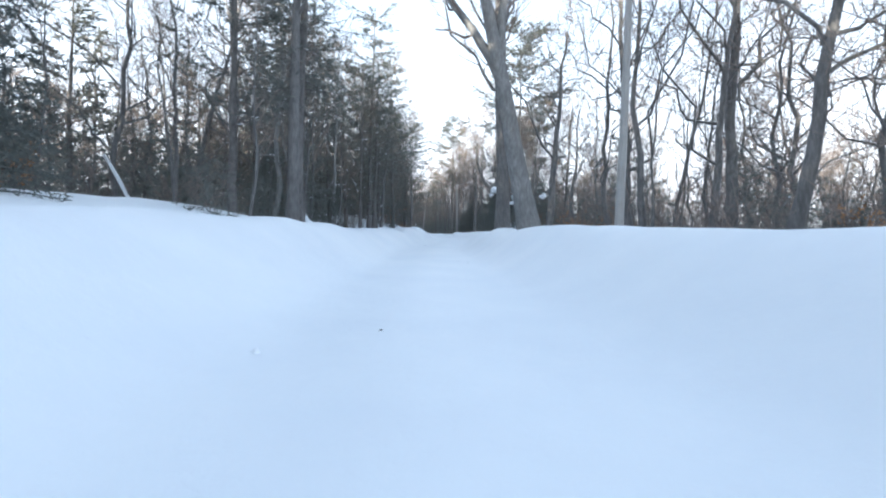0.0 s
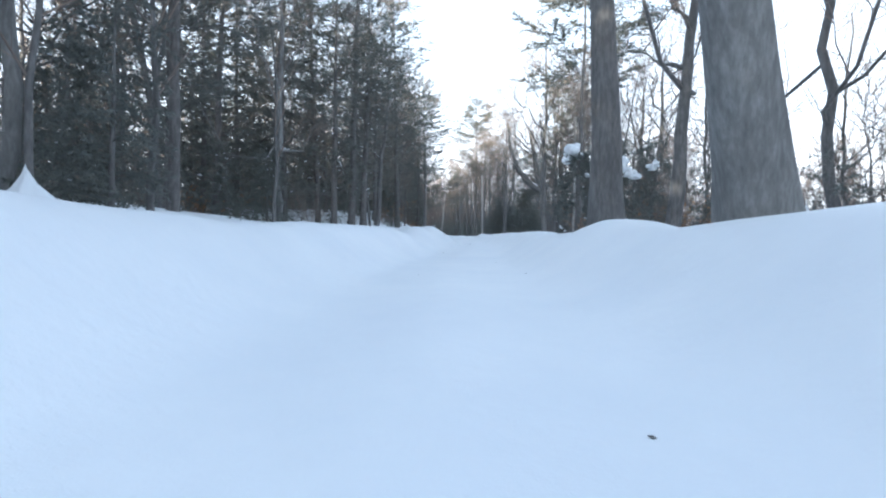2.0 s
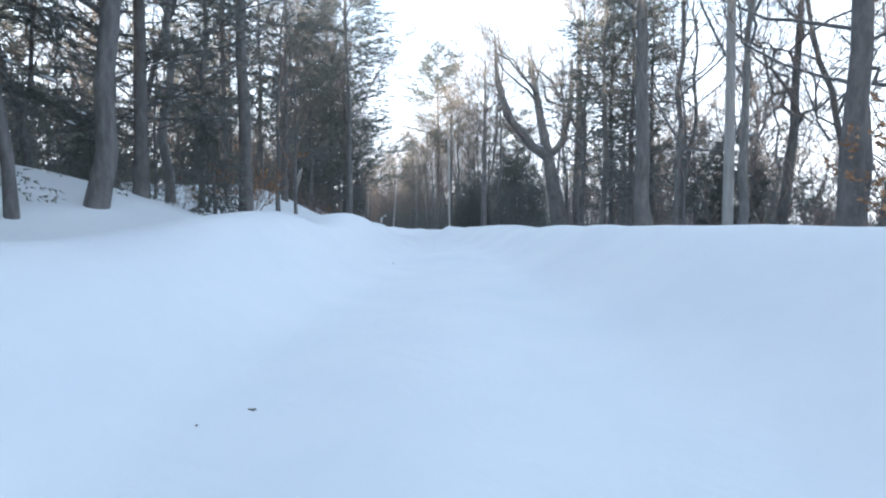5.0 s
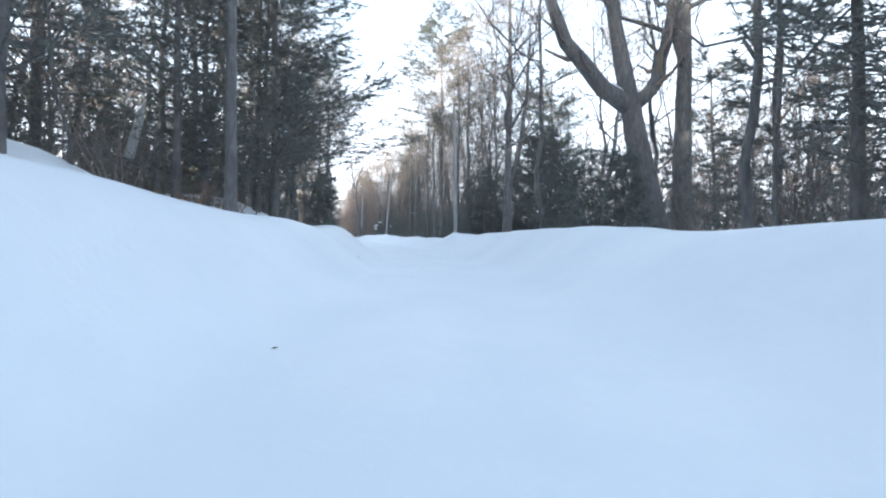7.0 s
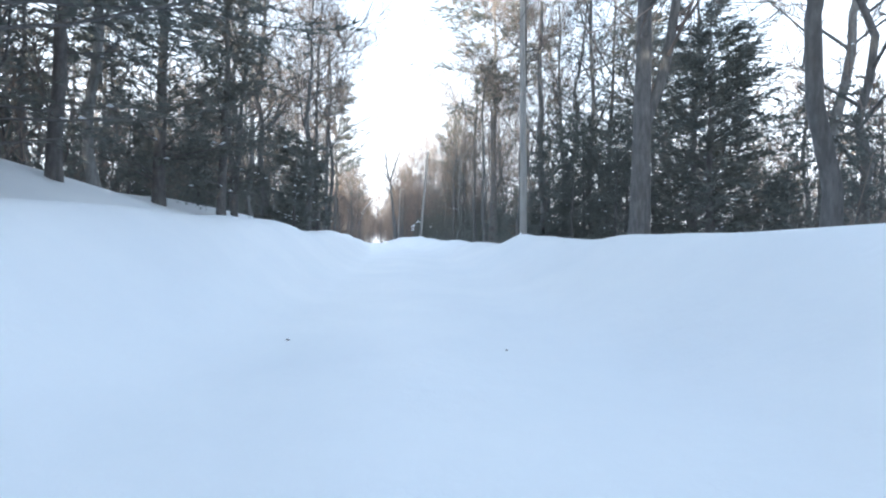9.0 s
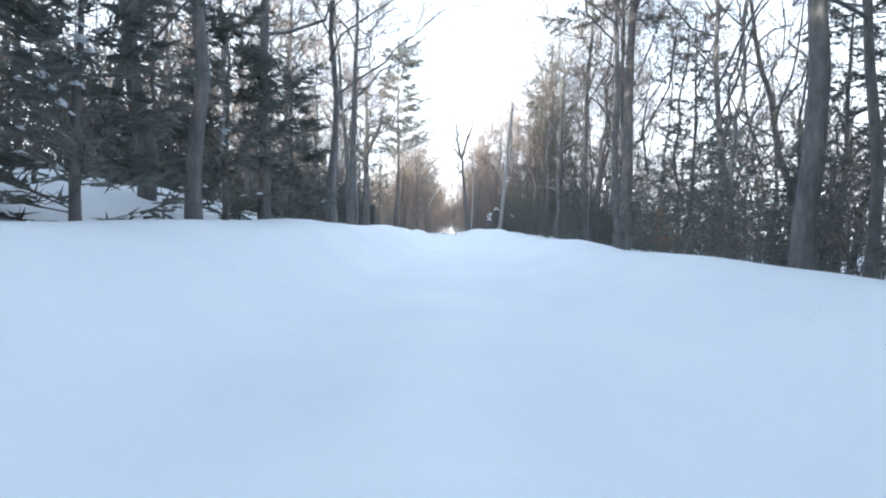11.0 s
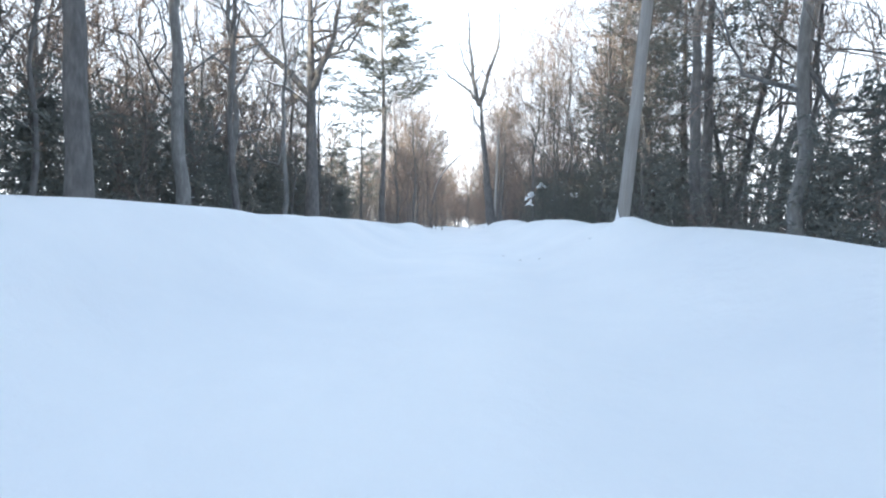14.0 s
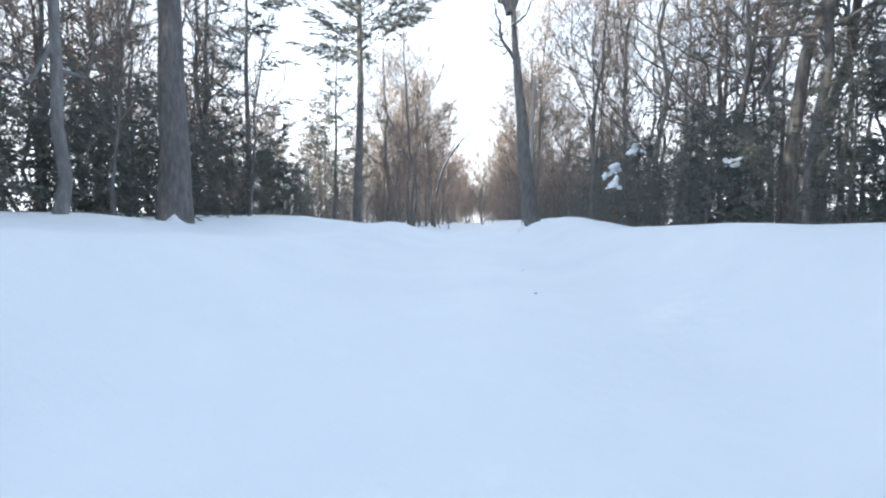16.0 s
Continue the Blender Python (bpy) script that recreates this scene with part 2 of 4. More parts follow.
# ---- trees ----
def skin(P, R, n):
    """Tubes with n sides along the lines P (m, k, 3) of radii R (m, k)."""
    m, k, _ = P.shape
    T = np.gradient(P, axis=1)
    T /= np.linalg.norm(T, axis=2, keepdims=True) + 1e-9
    main = P[:, -1] - P[:, 0]
    main /= np.linalg.norm(main, axis=1, keepdims=True) + 1e-9
    ref = np.where(np.abs(main[:, 2:3]) > 0.7, np.array([[1.0, 0, 0]]), np.array([[0, 0, 1.0]]))[:, None]
    A = np.cross(T, ref)
    A /= np.linalg.norm(A, axis=2, keepdims=True) + 1e-9
    B = np.cross(T, A)
    ang = np.arange(n) * 2 * np.pi / n
    V = P[:, :, None] + R[:, :, None, None] * (np.cos(ang)[:, None] * A[:, :, None] + np.sin(ang)[:, None] * B[:, :, None])
    base = (np.arange(m)[:, None, None] * k + np.arange(k - 1)[None, :, None]) * n
    j = np.arange(n)[None, None]
    j2 = (j + 1) % n
    F = np.stack([base + j, base + j2, base + n + j2, base + n + j], -1).reshape(-1, 4)
    return V.reshape(-1, 3), F


def joined(pieces):
    vs, fs, at = [], [], 0
    for v, f in pieces:
        vs.append(v)
        fs.append(f + at)
        at += len(v)
    return np.concatenate(vs), [row for f in fs for row in f.tolist()]


def sprout(rng, P, R, count, t0, t1, length, k, spread=1.0, along=0.5, lift=0.3, bend=0.15, wild=0.08, thin=0.55, taper=0.25, floor_r=0.004, tiers=0):
    """Side branches: count from each line of P. length: metres at the foot, shrinking to the tip."""
    m, kp, _ = P.shape
    t = t0 + (t1 - t0) * (np.arange(count)[None] + rng.random((m, count))) / count
    if tiers:
        q = (t - t0) / (t1 - t0) * tiers
        t = t0 + (t1 - t0) * (np.floor(q) + 0.5 + 0.22 * (q % 1 - 0.5)) / tiers
    s = t * (kp - 1)
    i = np.clip(s.astype(int), 0, kp - 2)
    w = (s - i)[..., None]
    rows = np.arange(m)[:, None]
    at = P[rows, i] * (1 - w) + P[rows, i + 1] * w
    r = (R[rows, i] * (1 - w[..., 0]) + R[rows, i + 1] * w[..., 0]) * thin
    tan = P[rows, i + 1] - P[rows, i]
    tan /= np.linalg.norm(tan, axis=-1, keepdims=True) + 1e-9
    side = rng.normal(size=tan.shape)
    side -= (side * tan).sum(-1, keepdims=True) * tan
    side /= np.linalg.norm(side, axis=-1, keepdims=True) + 1e-9
    d = along * tan + spread * side + np.array([0, 0, lift])
    d /= np.linalg.norm(d, axis=-1, keepdims=True) + 1e-9
    ln = length * (1 - 0.55 * (t - t0) / max(t1 - t0, 1e-6)) * rng.uniform(0.55, 1.2, t.shape)
    q = np.linspace(0, 1, k)
    jitter = np.cumsum(rng.normal(scale=wild, size=(m, count, k, 3)), axis=2)
    jitter -= jitter[:, :, :1]
    line = at[:, :, None] + ln[..., None, None] * (d[:, :, None] * q[:, None] + np.array([0, 0, bend]) * (q**2)[:, None] + jitter / k**0.5)
    rad = np.maximum(r[..., None] * (1 - (1 - taper) * q), floor_r)
    return line.reshape(-1, k, 3), rad.reshape(-1, k)


def stem(rng, h, r0, k=12, lean=(0, 0), wobble=0.02, flare=1.5, tip=0.25):
    q = np.linspace(0, 1, k)
    off = np.cumsum(rng.normal(scale=wobble * h / k**0.5, size=(k, 2)), axis=0)
    off -= off[0]
    z = q * h
    P = np.stack([off[:, 0] + lean[0] * z, off[:, 1] + lean[1] * z, z - 0.3], -1)
    R = r0 * (1 - (1 - tip) * q) * (1 + (flare - 1) * np.exp(-z / (2.2 * r0 + 0.05)))
    return P[None], R[None]


def empty(name):
    return new(name)


def blades(rng, P, per, length, width, droop=0.0, flat=1.0):
    """Small three-cornered sprays of needles along the lines P."""
    m, k, _ = P.shape
    t = rng.random((m, per)) ** 0.7 * (k - 1)
    i = np.clip(t.astype(int), 0, k - 2)
    w = (t - i)[..., None]
    rows = np.arange(m)[:, None]
    at = P[rows, i] * (1 - w) + P[rows, i + 1] * w
    tan = P[rows, i + 1] - P[rows, i]
    tan /= np.linalg.norm(tan, axis=-1, keepdims=True) + 1e-9
    d = 0.7 * tan + rng.normal(scale=0.6, size=tan.shape) * (1, 1, flat) + np.array([0, 0, droop])
    d /= np.linalg.norm(d, axis=-1, keepdims=True) + 1e-9
    side = np.cross(d, rng.normal(size=d.shape))
    side /= np.linalg.norm(side, axis=-1, keepdims=True) + 1e-9
    ln = length * rng.uniform(0.6, 1.3, (m, per, 1))
    a, b, c = at + side * width / 2, at - side * width / 2, at + d * ln
    V = np.stack([a, b, c], 2).reshape(-1, 3)
    return V, np.arange(len(V)).reshape(-1, 3)


def slivers(rng, P, R, count, length, width, spread=0.8, lift=0.2):
    """The finest twigs: one slim tapering blade each."""
    m, k, _ = P.shape
    t = (0.1 + 0.9 * (np.arange(count)[None] + rng.random((m, count))) / count) * (k - 1)
    i = np.clip(t.astype(int), 0, k - 2)
    w = (t - i)[..., None]
    rows = np.arange(m)[:, None]
    at = P[rows, i] * (1 - w) + P[rows, i + 1] * w
    tan = P[rows, i + 1] - P[rows, i]
    tan /= np.linalg.norm(tan, axis=-1, keepdims=True) + 1e-9
    side = rng.normal(size=tan.shape)
    side /= np.linalg.norm(side, axis=-1, keepdims=True)
    d = 0.7 * tan + spread * side + np.array([0, 0, lift])
    d /= np.linalg.norm(d, axis=-1, keepdims=True) + 1e-9
    across = np.cross(d, rng.normal(size=d.shape))
    across /= np.linalg.norm(across, axis=-1, keepdims=True) + 1e-9
    ln = length * rng.uniform(0.4, 1.2, (m, count, 1))
    V = np.stack([at + across * width / 2, at - across * width / 2, at + d * ln], 2).reshape(-1, 3)
    return V, np.arange(len(V)).reshape(-1, 3)


def snow_patches(rng, P, R, count, size):
    """Small pads of snow caught on the branches P."""
    m, k, _ = P.shape
    row, t = rng.integers(m, size=count), rng.random(count) ** 1.5 * (k - 1) * 0.85
    i = np.clip(t.astype(int), 0, k - 2)
    w = (t - i)[:, None]
    at = P[row, i] * (1 - w) + P[row, i + 1] * w
    along = P[row, i + 1] - P[row, i]
    along[:, 2] *= 0.6
    along /= np.linalg.norm(along, axis=1, keepdims=True) + 1e-9
    side = np.cross(along, np.array([0, 0, 1.0]))
    side /= np.linalg.norm(side, axis=1, keepdims=True) + 1e-9
    s = size * rng.uniform(0.4, 1.3, (count, 1))
    up = np.array([[0, 0, 1.0]])
    at = at + up * (R[row, i][:, None] + 0.1 * s)
    V = np.stack([at + along * s * rng.uniform(0.8, 1.8, (count, 1)), at + side * s * 0.6, at - along * s, at - side * s * rng.uniform(0.4, 0.9, (count, 1)), at + up * s * 0.55, at - up * s * 0.25], 1).reshape(-1, 3)
    tri = np.array([[0, 1, 4], [1, 2, 4], [2, 3, 4], [3, 0, 4], [1, 0, 5], [2, 1, 5], [3, 2, 5], [0, 3, 5]])
    F = (np.arange(count)[:, None, None] * 6 + tri).reshape(-1, 3)
    return V, F


def bare_tree(seed, h, r0, first=0.35, limbs=13, mid=9, fine=7, lean=(0, 0), bark=None, extra=(), reach=0.36, wobble=0.02, up=0.45, flare=1.22, snowy=False):
    """A leafless broadleaf tree; extra: heavy limbs given as (points, radii)."""
    rng = np.random.default_rng(seed)
    P, R = stem(rng, h, r0, 14, lean, wobble, flare)
    body = [skin(P, R, 10)]
    L1, Q1 = sprout(rng, P, R, limbs, first, 0.98, h * reach, 7, 1.0, 0.45, up, 0.3, 0.24, 0.5, 0.25, 0.014)
    heavy = []
    for pts, rad in extra:
        p, r = np.array(pts, float), np.array(rad, float)
        q = np.linspace(0, len(p) - 1, 9)
        line = np.stack([np.interp(q, np.arange(len(p)), p[:, a]) for a in range(3)], -1)
        line[1:-1] += rng.normal(scale=0.05, size=(7, 3))
        heavy.append((line[None], np.interp(q, np.arange(len(p)), r)[None]))
    for p, r in heavy:
        body.append(skin(p, r, 9))
    body.append(skin(L1, Q1, 5))
    cover = []
    for p, r in heavy if snowy else ():
        flat = np.clip(1.2 - np.abs(np.gradient(p[:, :, 2], axis=1)) / (np.linalg.norm(np.gradient(p, axis=1), axis=2) + 1e-6), 0.05, 0.75)
        cover.append(skin(p + np.array([0, 0, 1.0]) * (r * 0.62)[..., None], r * flat, 7))
    twigs = []
    src = [(L1, Q1, mid)] + [(p, r, 9) for p, r in heavy]
    for p, r, c in src:
        L2, Q2 = sprout(rng, p, r, c, 0.25, 1.0, h * reach * 0.42, 4, 1.0, 0.6, 0.25, 0.15, 0.16, 0.5, 0.3, 0.011)
        twigs += [skin(L2, Q2, 3), slivers(rng, L2, Q2, fine + 5, h * reach * 0.24, 0.03)]
    ob = empty("bare_tree")
    link("trunk", *joined(body), bark or BARK_DARK, ob)
    tagged(link("crown", *joined(twigs), TWIG, ob), kind="stuff")
    cover.append(snow_patches(rng, L1, Q1, 16, 0.11))
    tagged(link("snow_cover", *joined(cover), SNOW, ob, "white snow lying along the limbs"), kind="stuff")
    return ob


def pine_tree(seed, h, r0, first=0.3, limbs=80, reach=0.2, sprays=8, per=14, flat=False, lean=(0, 0), bark=None, length=0.29, width=0.055, tiers=0):
    rng = np.random.default_rng(seed)
    P, R = stem(rng, h, r0, 12, lean, 0.008, 1.2, 0.12)
    L1, Q1 = sprout(rng, P, R, limbs, first, 0.985, h * reach, 5, 1.0, 0.12, 0.10 if flat else 0.0, 0.12 if flat else -0.12, 0.05, 0.2, 0.25, 0.01, tiers)
    L2, Q2 = sprout(rng, L1, Q1, sprays, 0.14, 1.0, h * reach * 0.42, 3, 0.75, 0.8, 0.12, 0.02, 0.05, 0.5, 0.4, 0.006)
    if flat:
        foot = L2[:, :1, 2:]
        L2[:, :, 2:] = foot + (L2[:, :, 2:] - foot) * 0.35
    ob = empty("pine_tree")
    link("trunk", *joined([skin(P, R, 9), skin(L1, Q1, 3)]), bark or BARK_PINE, ob)
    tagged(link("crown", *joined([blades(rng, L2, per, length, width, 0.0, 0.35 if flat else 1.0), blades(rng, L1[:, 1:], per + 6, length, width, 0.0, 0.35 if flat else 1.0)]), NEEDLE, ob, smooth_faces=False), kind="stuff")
    low = slice(0, len(L1) * 2 // 3)
    tagged(link("snow_cover", *snow_patches(rng, L1[low], Q1[low], 30, 0.12), SNOW, ob, "white pads of snow on the boughs"), kind="stuff")
    return ob


def hemlock(seed, h, limbs=60, reach=0.33, per=17, size=0.14, first=0.04):
    rng = np.random.default_rng(seed)
    P, R = stem(rng, h, 0.012 * h + 0.015, 8, (0, 0), 0.01, 1.2, 0.1)
    L1, Q1 = sprout(rng, P, R, limbs, first, 0.98, h * reach, 5, 1.0, 0.1, 0.12, -0.28, 0.05, 0.4, 0.3, 0.006)
    L2, Q2 = sprout(rng, L1, Q1, 5, 0.2, 1.0, h * reach * 0.4, 3, 0.8, 0.8, 0.0, -0.15, 0.05, 0.5, 0.4, 0.004)
    ob = empty("hemlock_sapling")
    link("trunk", *skin(P, R, 7), BARK_DARK, ob)
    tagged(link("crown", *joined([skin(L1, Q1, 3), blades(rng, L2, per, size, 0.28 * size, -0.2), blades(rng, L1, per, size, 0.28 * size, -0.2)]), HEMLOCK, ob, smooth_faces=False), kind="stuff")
    tagged(link("snow_cover", *snow_patches(rng, L1, Q1, 9, 0.07), SNOW, ob, "small white pads of snow"), kind="stuff")
    return ob


def thin_tree(seed, h, r0, lean=(0, 0)):
    rng = np.random.default_rng(seed)
    P, R = stem(rng, h, r0, 9, lean, 0.03, 1.2, 0.15)
    L1, Q1 = sprout(rng, P, R, 14, 0.25, 0.98, h * 0.22, 4, 0.9, 0.8, 0.5, 0.2, 0.08, 0.5, 0.3, 0.008)
    ob = empty("young_tree")
    link("trunk", *skin(P, R, 7), BARK_DARK, ob)
    tagged(link("crown", *joined([skin(L1, Q1, 3), slivers(rng, L1, Q1, 14, h * 0.11, 0.018)]), TWIG, ob), kind="stuff")
    return ob


def shrub(seed, h, leafy=False):
    rng = np.random.default_rng(seed)
    n = 12
    a = rng.random(n) * 2 * np.pi
    foot = np.stack([np.cos(a), np.sin(a), 0 * a], -1) * rng.random((n, 1)) * 0.5 * h / 2
    d = np.stack([np.cos(a) * 0.45, np.sin(a) * 0.45, 1 + 0 * a], -1) + rng.normal(scale=0.2, size=(n, 3))
    q = np.linspace(0, 1, 5)
    P = foot[:, None] + (h * rng.uniform(0.6, 1.1, n))[:, None, None] * (d[:, None] * q[:, None] + np.cumsum(rng.normal(scale=0.03, size=(n, 5, 3)), 1))
    P[:, 0, 2] = -0.2
    R = np.repeat((0.016 * (1 - 0.7 * q))[None], n, 0)
    L2, Q2 = sprout(rng, P, R, 6, 0.2, 1.0, h * 0.35, 3, 0.9, 0.8, 0.3, 0.1, 0.08, 0.5, 0.4, 0.005)
    ob = link("bare_shrub", *joined([skin(P, R, 4), skin(L2, Q2, 3), slivers(rng, L2, Q2, 4, h * 0.2, 0.012)]), TWIG)
    if leafy:
        tagged(link("foliage", *blades(rng, L2, 9, 0.13, 0.08), DEADLEAF, ob, "dry brown leaves still hanging", False), kind="stuff")
    return ob


def stand(ob, x, y, turn=0.0, scale=1.0, sink=0.1, lean=0.0):
    m = Matrix.Translation((x, y, float(ground(x, y)) - sink)) @ Euler((radians(lean), 0, turn)).to_matrix().to_4x4()
    ob.matrix_basis = m @ Matrix.Scale(scale, 4)
    return ob


def copy_at(src, x, y, turn, scale, sink=0.1, lean=0.0):
    ob = copy_thing(src, Matrix.Identity(4))
    return stand(ob, x, y, turn, scale, sink, lean)


TAKEN = [(10.0, 69.5, 4), (4.2, 37.2, 2), (6.0, 37.4, 2), (6.4, 42.9, 3), (5.0, 40.5, 3), (-11.2, 159.6, 2), (-9.2, 156.5, 2)]


def mark(x, y, r=1.2):
    TAKEN.append((x, y, r))


# single trees that the lane passes close by
def named_tree(ob, x, y, label, turn=0.0):
    stand(ob, x, y, turn)
    mark(x, y, 2.0)
    tagged(ob, label, "tree")
    return ob


named_tree(bare_tree(11, 19, 0.62, 0.66, 7, snowy=True, lean=(-0.26, -0.2), bark=BARK_GREY, wobble=0.006, flare=1.3,
           extra=[([(-2.35, -1.75, 8.8), (-3.6, -1.9, 10.8), (-5.2, -1.9, 12.8), (-6.0, -1.8, 16)], (0.3, 0.23, 0.17, 0.05)), ([(-2.3, -1.7, 8.6), (-2.2, -2.2, 12), (-1.6, -2.6, 16), (-1.2, -2.5, 19)], (0.32, 0.23, 0.16, 0.05))]),
           5.0, 26.3, "huge leaning grey oak with snow drifted against its foot")
named_tree(bare_tree(12, 20, 0.54, 0.5, 9, lean=(-0.04, 0), wobble=0.006), 4.15, 32.8, "thick dark bare tree on the snow bank")
named_tree(pine_tree(14, 21, 0.3, 0.3, 60, 0.17), -7.6, 22.9, "thick dark pine with snow heaped at its foot")
named_tree(bare_tree(15, 20, 0.29, 0.5, 9, wobble=0.006), -7.2, 20.7, "thick dark bare trunk at the wood's edge")
named_tree(thin_tree(10, 10, 0.07), -7.8, 24.6, "thin young tree with snow drifted at its foot")
named_tree(thin_tree(16, 9, 0.08), -8.0, 17.9, "thin pale young tree")
named_tree(bare_tree(17, 18, 0.22, 0.4, 11), 11.3, 25.6, "slender dark bare tree behind the bank")
named_tree(bare_tree(18, 20, 0.36, 0.4, 11), 15.3, 24.4, "dark bare tree with spreading crown")
named_tree(bare_tree(19, 18, 0.3, 0.3, 12, lean=(0.12, 0)), 13.0, 17.0, "leaning bare tree with crooked limbs")
named_tree(bare_tree(20, 18, 0.34, 0.35, 12, lean=(0.1, 0)), 8.4, 38.0, "crooked bare tree behind evergreen saplings")
named_tree(bare_tree(21, 18, 0.24, 0.4, 11), 6.6, 58.4, "dark bare tree near the snow bank")
named_tree(pine_tree(22, 25, 0.22, 0.48, 42, 0.28, 14, 24, True, length=0.42, width=0.09, tiers=8), 8.2, 53.0, "tall pine with bare trunk and layered boughs")
named_tree(pine_tree(52, 20, 0.18, 0.35, 40, 0.23, 14, 26, True, length=0.27, width=0.05, tiers=9), 11.5, 73.0, "slender pine with sparse layered boughs")
named_tree(bare_tree(23, 18, 0.28, 0.3, 12, lean=(0.08, 0)), 16.6, 65.6, "dark bare tree with low fork")
named_tree(bare_tree(24, 18, 0.3, 0.35, 12, lean=(0.1, 0)), 15.8, 59.3, "dark leaning bare tree")
named_tree(pine_tree(25, 20, 0.27, 0.25, 70), -8.3, 50.4, "dark pine in dense woods")
named_tree(bare_tree(26, 18, 0.2, 0.4, 10, lean=(-0.02, 0), wobble=0.006), -6.15, 75.7, "dark bare tree on the snowy bank")
named_tree(pine_tree(27, 22, 0.27, 0.1, 120, 0.31, 13, 26, True, length=0.3, width=0.06), -8.2, 85.3, "dark pine rooted in the snow slope")
named_tree(thin_tree(28, 12, 0.11), -8.1, 66.4, "young tree on the snowy hillside")
named_tree(thin_tree(29, 11, 0.09), -7.7, 68.0, "slim young tree on the snowy hillside")
named_tree(pine_tree(30, 21, 0.24, 0.06, 110, 0.24, 11, 17, True), -12.8, 96.2, "broad dark pine with boughs to the ground")
named_tree(pine_tree(31, 14, 0.21, 0.1, 80, 0.2), -11.3, 98.1, "dark pine at the crest of the bank")
named_tree(bare_tree(32, 16, 0.74, 0.75, 5, snowy=True, lean=(-0.2, 0), wobble=0.004,
           extra=[([(-1.4, 0, 7.0), (-3.0, -0.1, 8.0), (-5.0, -0.2, 10.3), (-6.1, -0.2, 13.5), (-6.3, -0.2, 17)], (0.48, 0.42, 0.35, 0.24, 0.09)), ([(-1.5, 0, 7.2), (-0.2, 0, 8.3), (0.6, 0.2, 11), (0.7, 0.3, 16)], (0.42, 0.34, 0.26, 0.1))]),
           11.7, 83.7, "great forked oak with a snow-topped limb")
named_tree(bare_tree(33, 21, 0.55, 0.45, 9, wobble=0.005), 13.2, 84.2, "thick straight dark bare tree beside the oak")
named_tree(bare_tree(34, 20, 0.36, 0.35, 10, wobble=0.005, extra=[([(0, 0, 4), (1.0, 0, 7), (1.6, 0.2, 12), (1.7, 0, 17)], (0.2, 0.17, 0.13, 0.04))]), 5.95, 95.6, "dark twin-stemmed bare tree among evergreens")
named_tree(bare_tree(35, 19, 0.28, 0.4, 10, lean=(0.1, 0), bark=BARK_GREY), 14.6, 99.7, "pale leaning bare tree")
named_tree(bare_tree(36, 20, 0.22, 0.55, 5, reach=0.2), 2.7, 107.4, "dark straight bare tree behind the pole")
named_tree(bare_tree(37, 20, 0.24, 0.55, 5, reach=0.2), 4.2, 106.7, "thick dark bare tree")
named_tree(pine_tree(38, 33, 0.36, 0.42, 64, 0.23, 15, 24, True, length=0.46, width=0.09, tiers=11), 1.4, 124.9, "tall pine with flat layered boughs")
named_tree(bare_tree(39, 20, 0.24, 0.45, 11), -3.7, 142.8, "bare tree with upswept branches")
named_tree(bare_tree(40, 20, 0.27, 0.5, 9), -0.4, 131.8, "thick dark bare tree behind the bank")
named_tree(pine_tree(41, 21, 0.28, 0.3, 70, 0.2), -2.4, 146.4, "pine with sunlit upper boughs")
named_tree(bare_tree(42, 18, 0.28, 0.4, 10, lean=(0.15, 0)), 1.0, 155.0, "leaning dark bare tree")
named_tree(bare_tree(43, 20, 0.2, 0.5, 9), 0.7, 121.8, "dark bare tree on the lower bank")
named_tree(bare_tree(44, 19, 0.55, 0.55, 8, snowy=True, lean=(-0.02, 0), wobble=0.008, bark=BARK_DARK,
           extra=[([(0, 0, 9.4), (-2.5, 0, 11.8), (-5, -0.2, 14), (-7, -0.3, 16.5)], (0.3, 0.25, 0.19, 0.07)), ([(0, 0, 8.4), (-1.6, 0.3, 9.8), (-3.4, 0.5, 10.8), (-5.2, 0.6, 11.2)], (0.2, 0.17, 0.12, 0.05)), ([(0, 0, 10), (1.5, 0, 13), (2.5, 0, 17)], (0.28, 0.2, 0.07))]),
           -27.8, 151.4, "dark oak with snow lying along its limbs")
named_tree(bare_tree(45, 19, 0.24, 0.45, 10, lean=(-0.08, 0)), -18.6, 128.7, "leaning dark bare tree in snow")
named_tree(bare_tree(46, 19, 0.28, 0.45, 10, bark=BARK_GREY), -24.3, 136.6, "grey bare tree standing in snow")
named_tree(bare_tree(53, 20, 0.42, 0.5, 9, wobble=0.006, bark=BARK_GREY), -26.6, 128.5, "thick grey bare tree standing in snow")
named_tree(bare_tree(54, 19, 0.34, 0.45, 9, lean=(0.03, 0), wobble=0.006), -25.3, 129.2, "dark bare tree beside a thicker grey one")
named_tree(bare_tree(47, 17, 0.17, 0.45, 10), -24.3, 140.0, "slender bare tree standing in snow")
named_tree(bare_tree(48, 19, 0.23, 0.45, 10, wobble=0.006), -15.3, 122.3, "dark bare tree at the bank's crest")
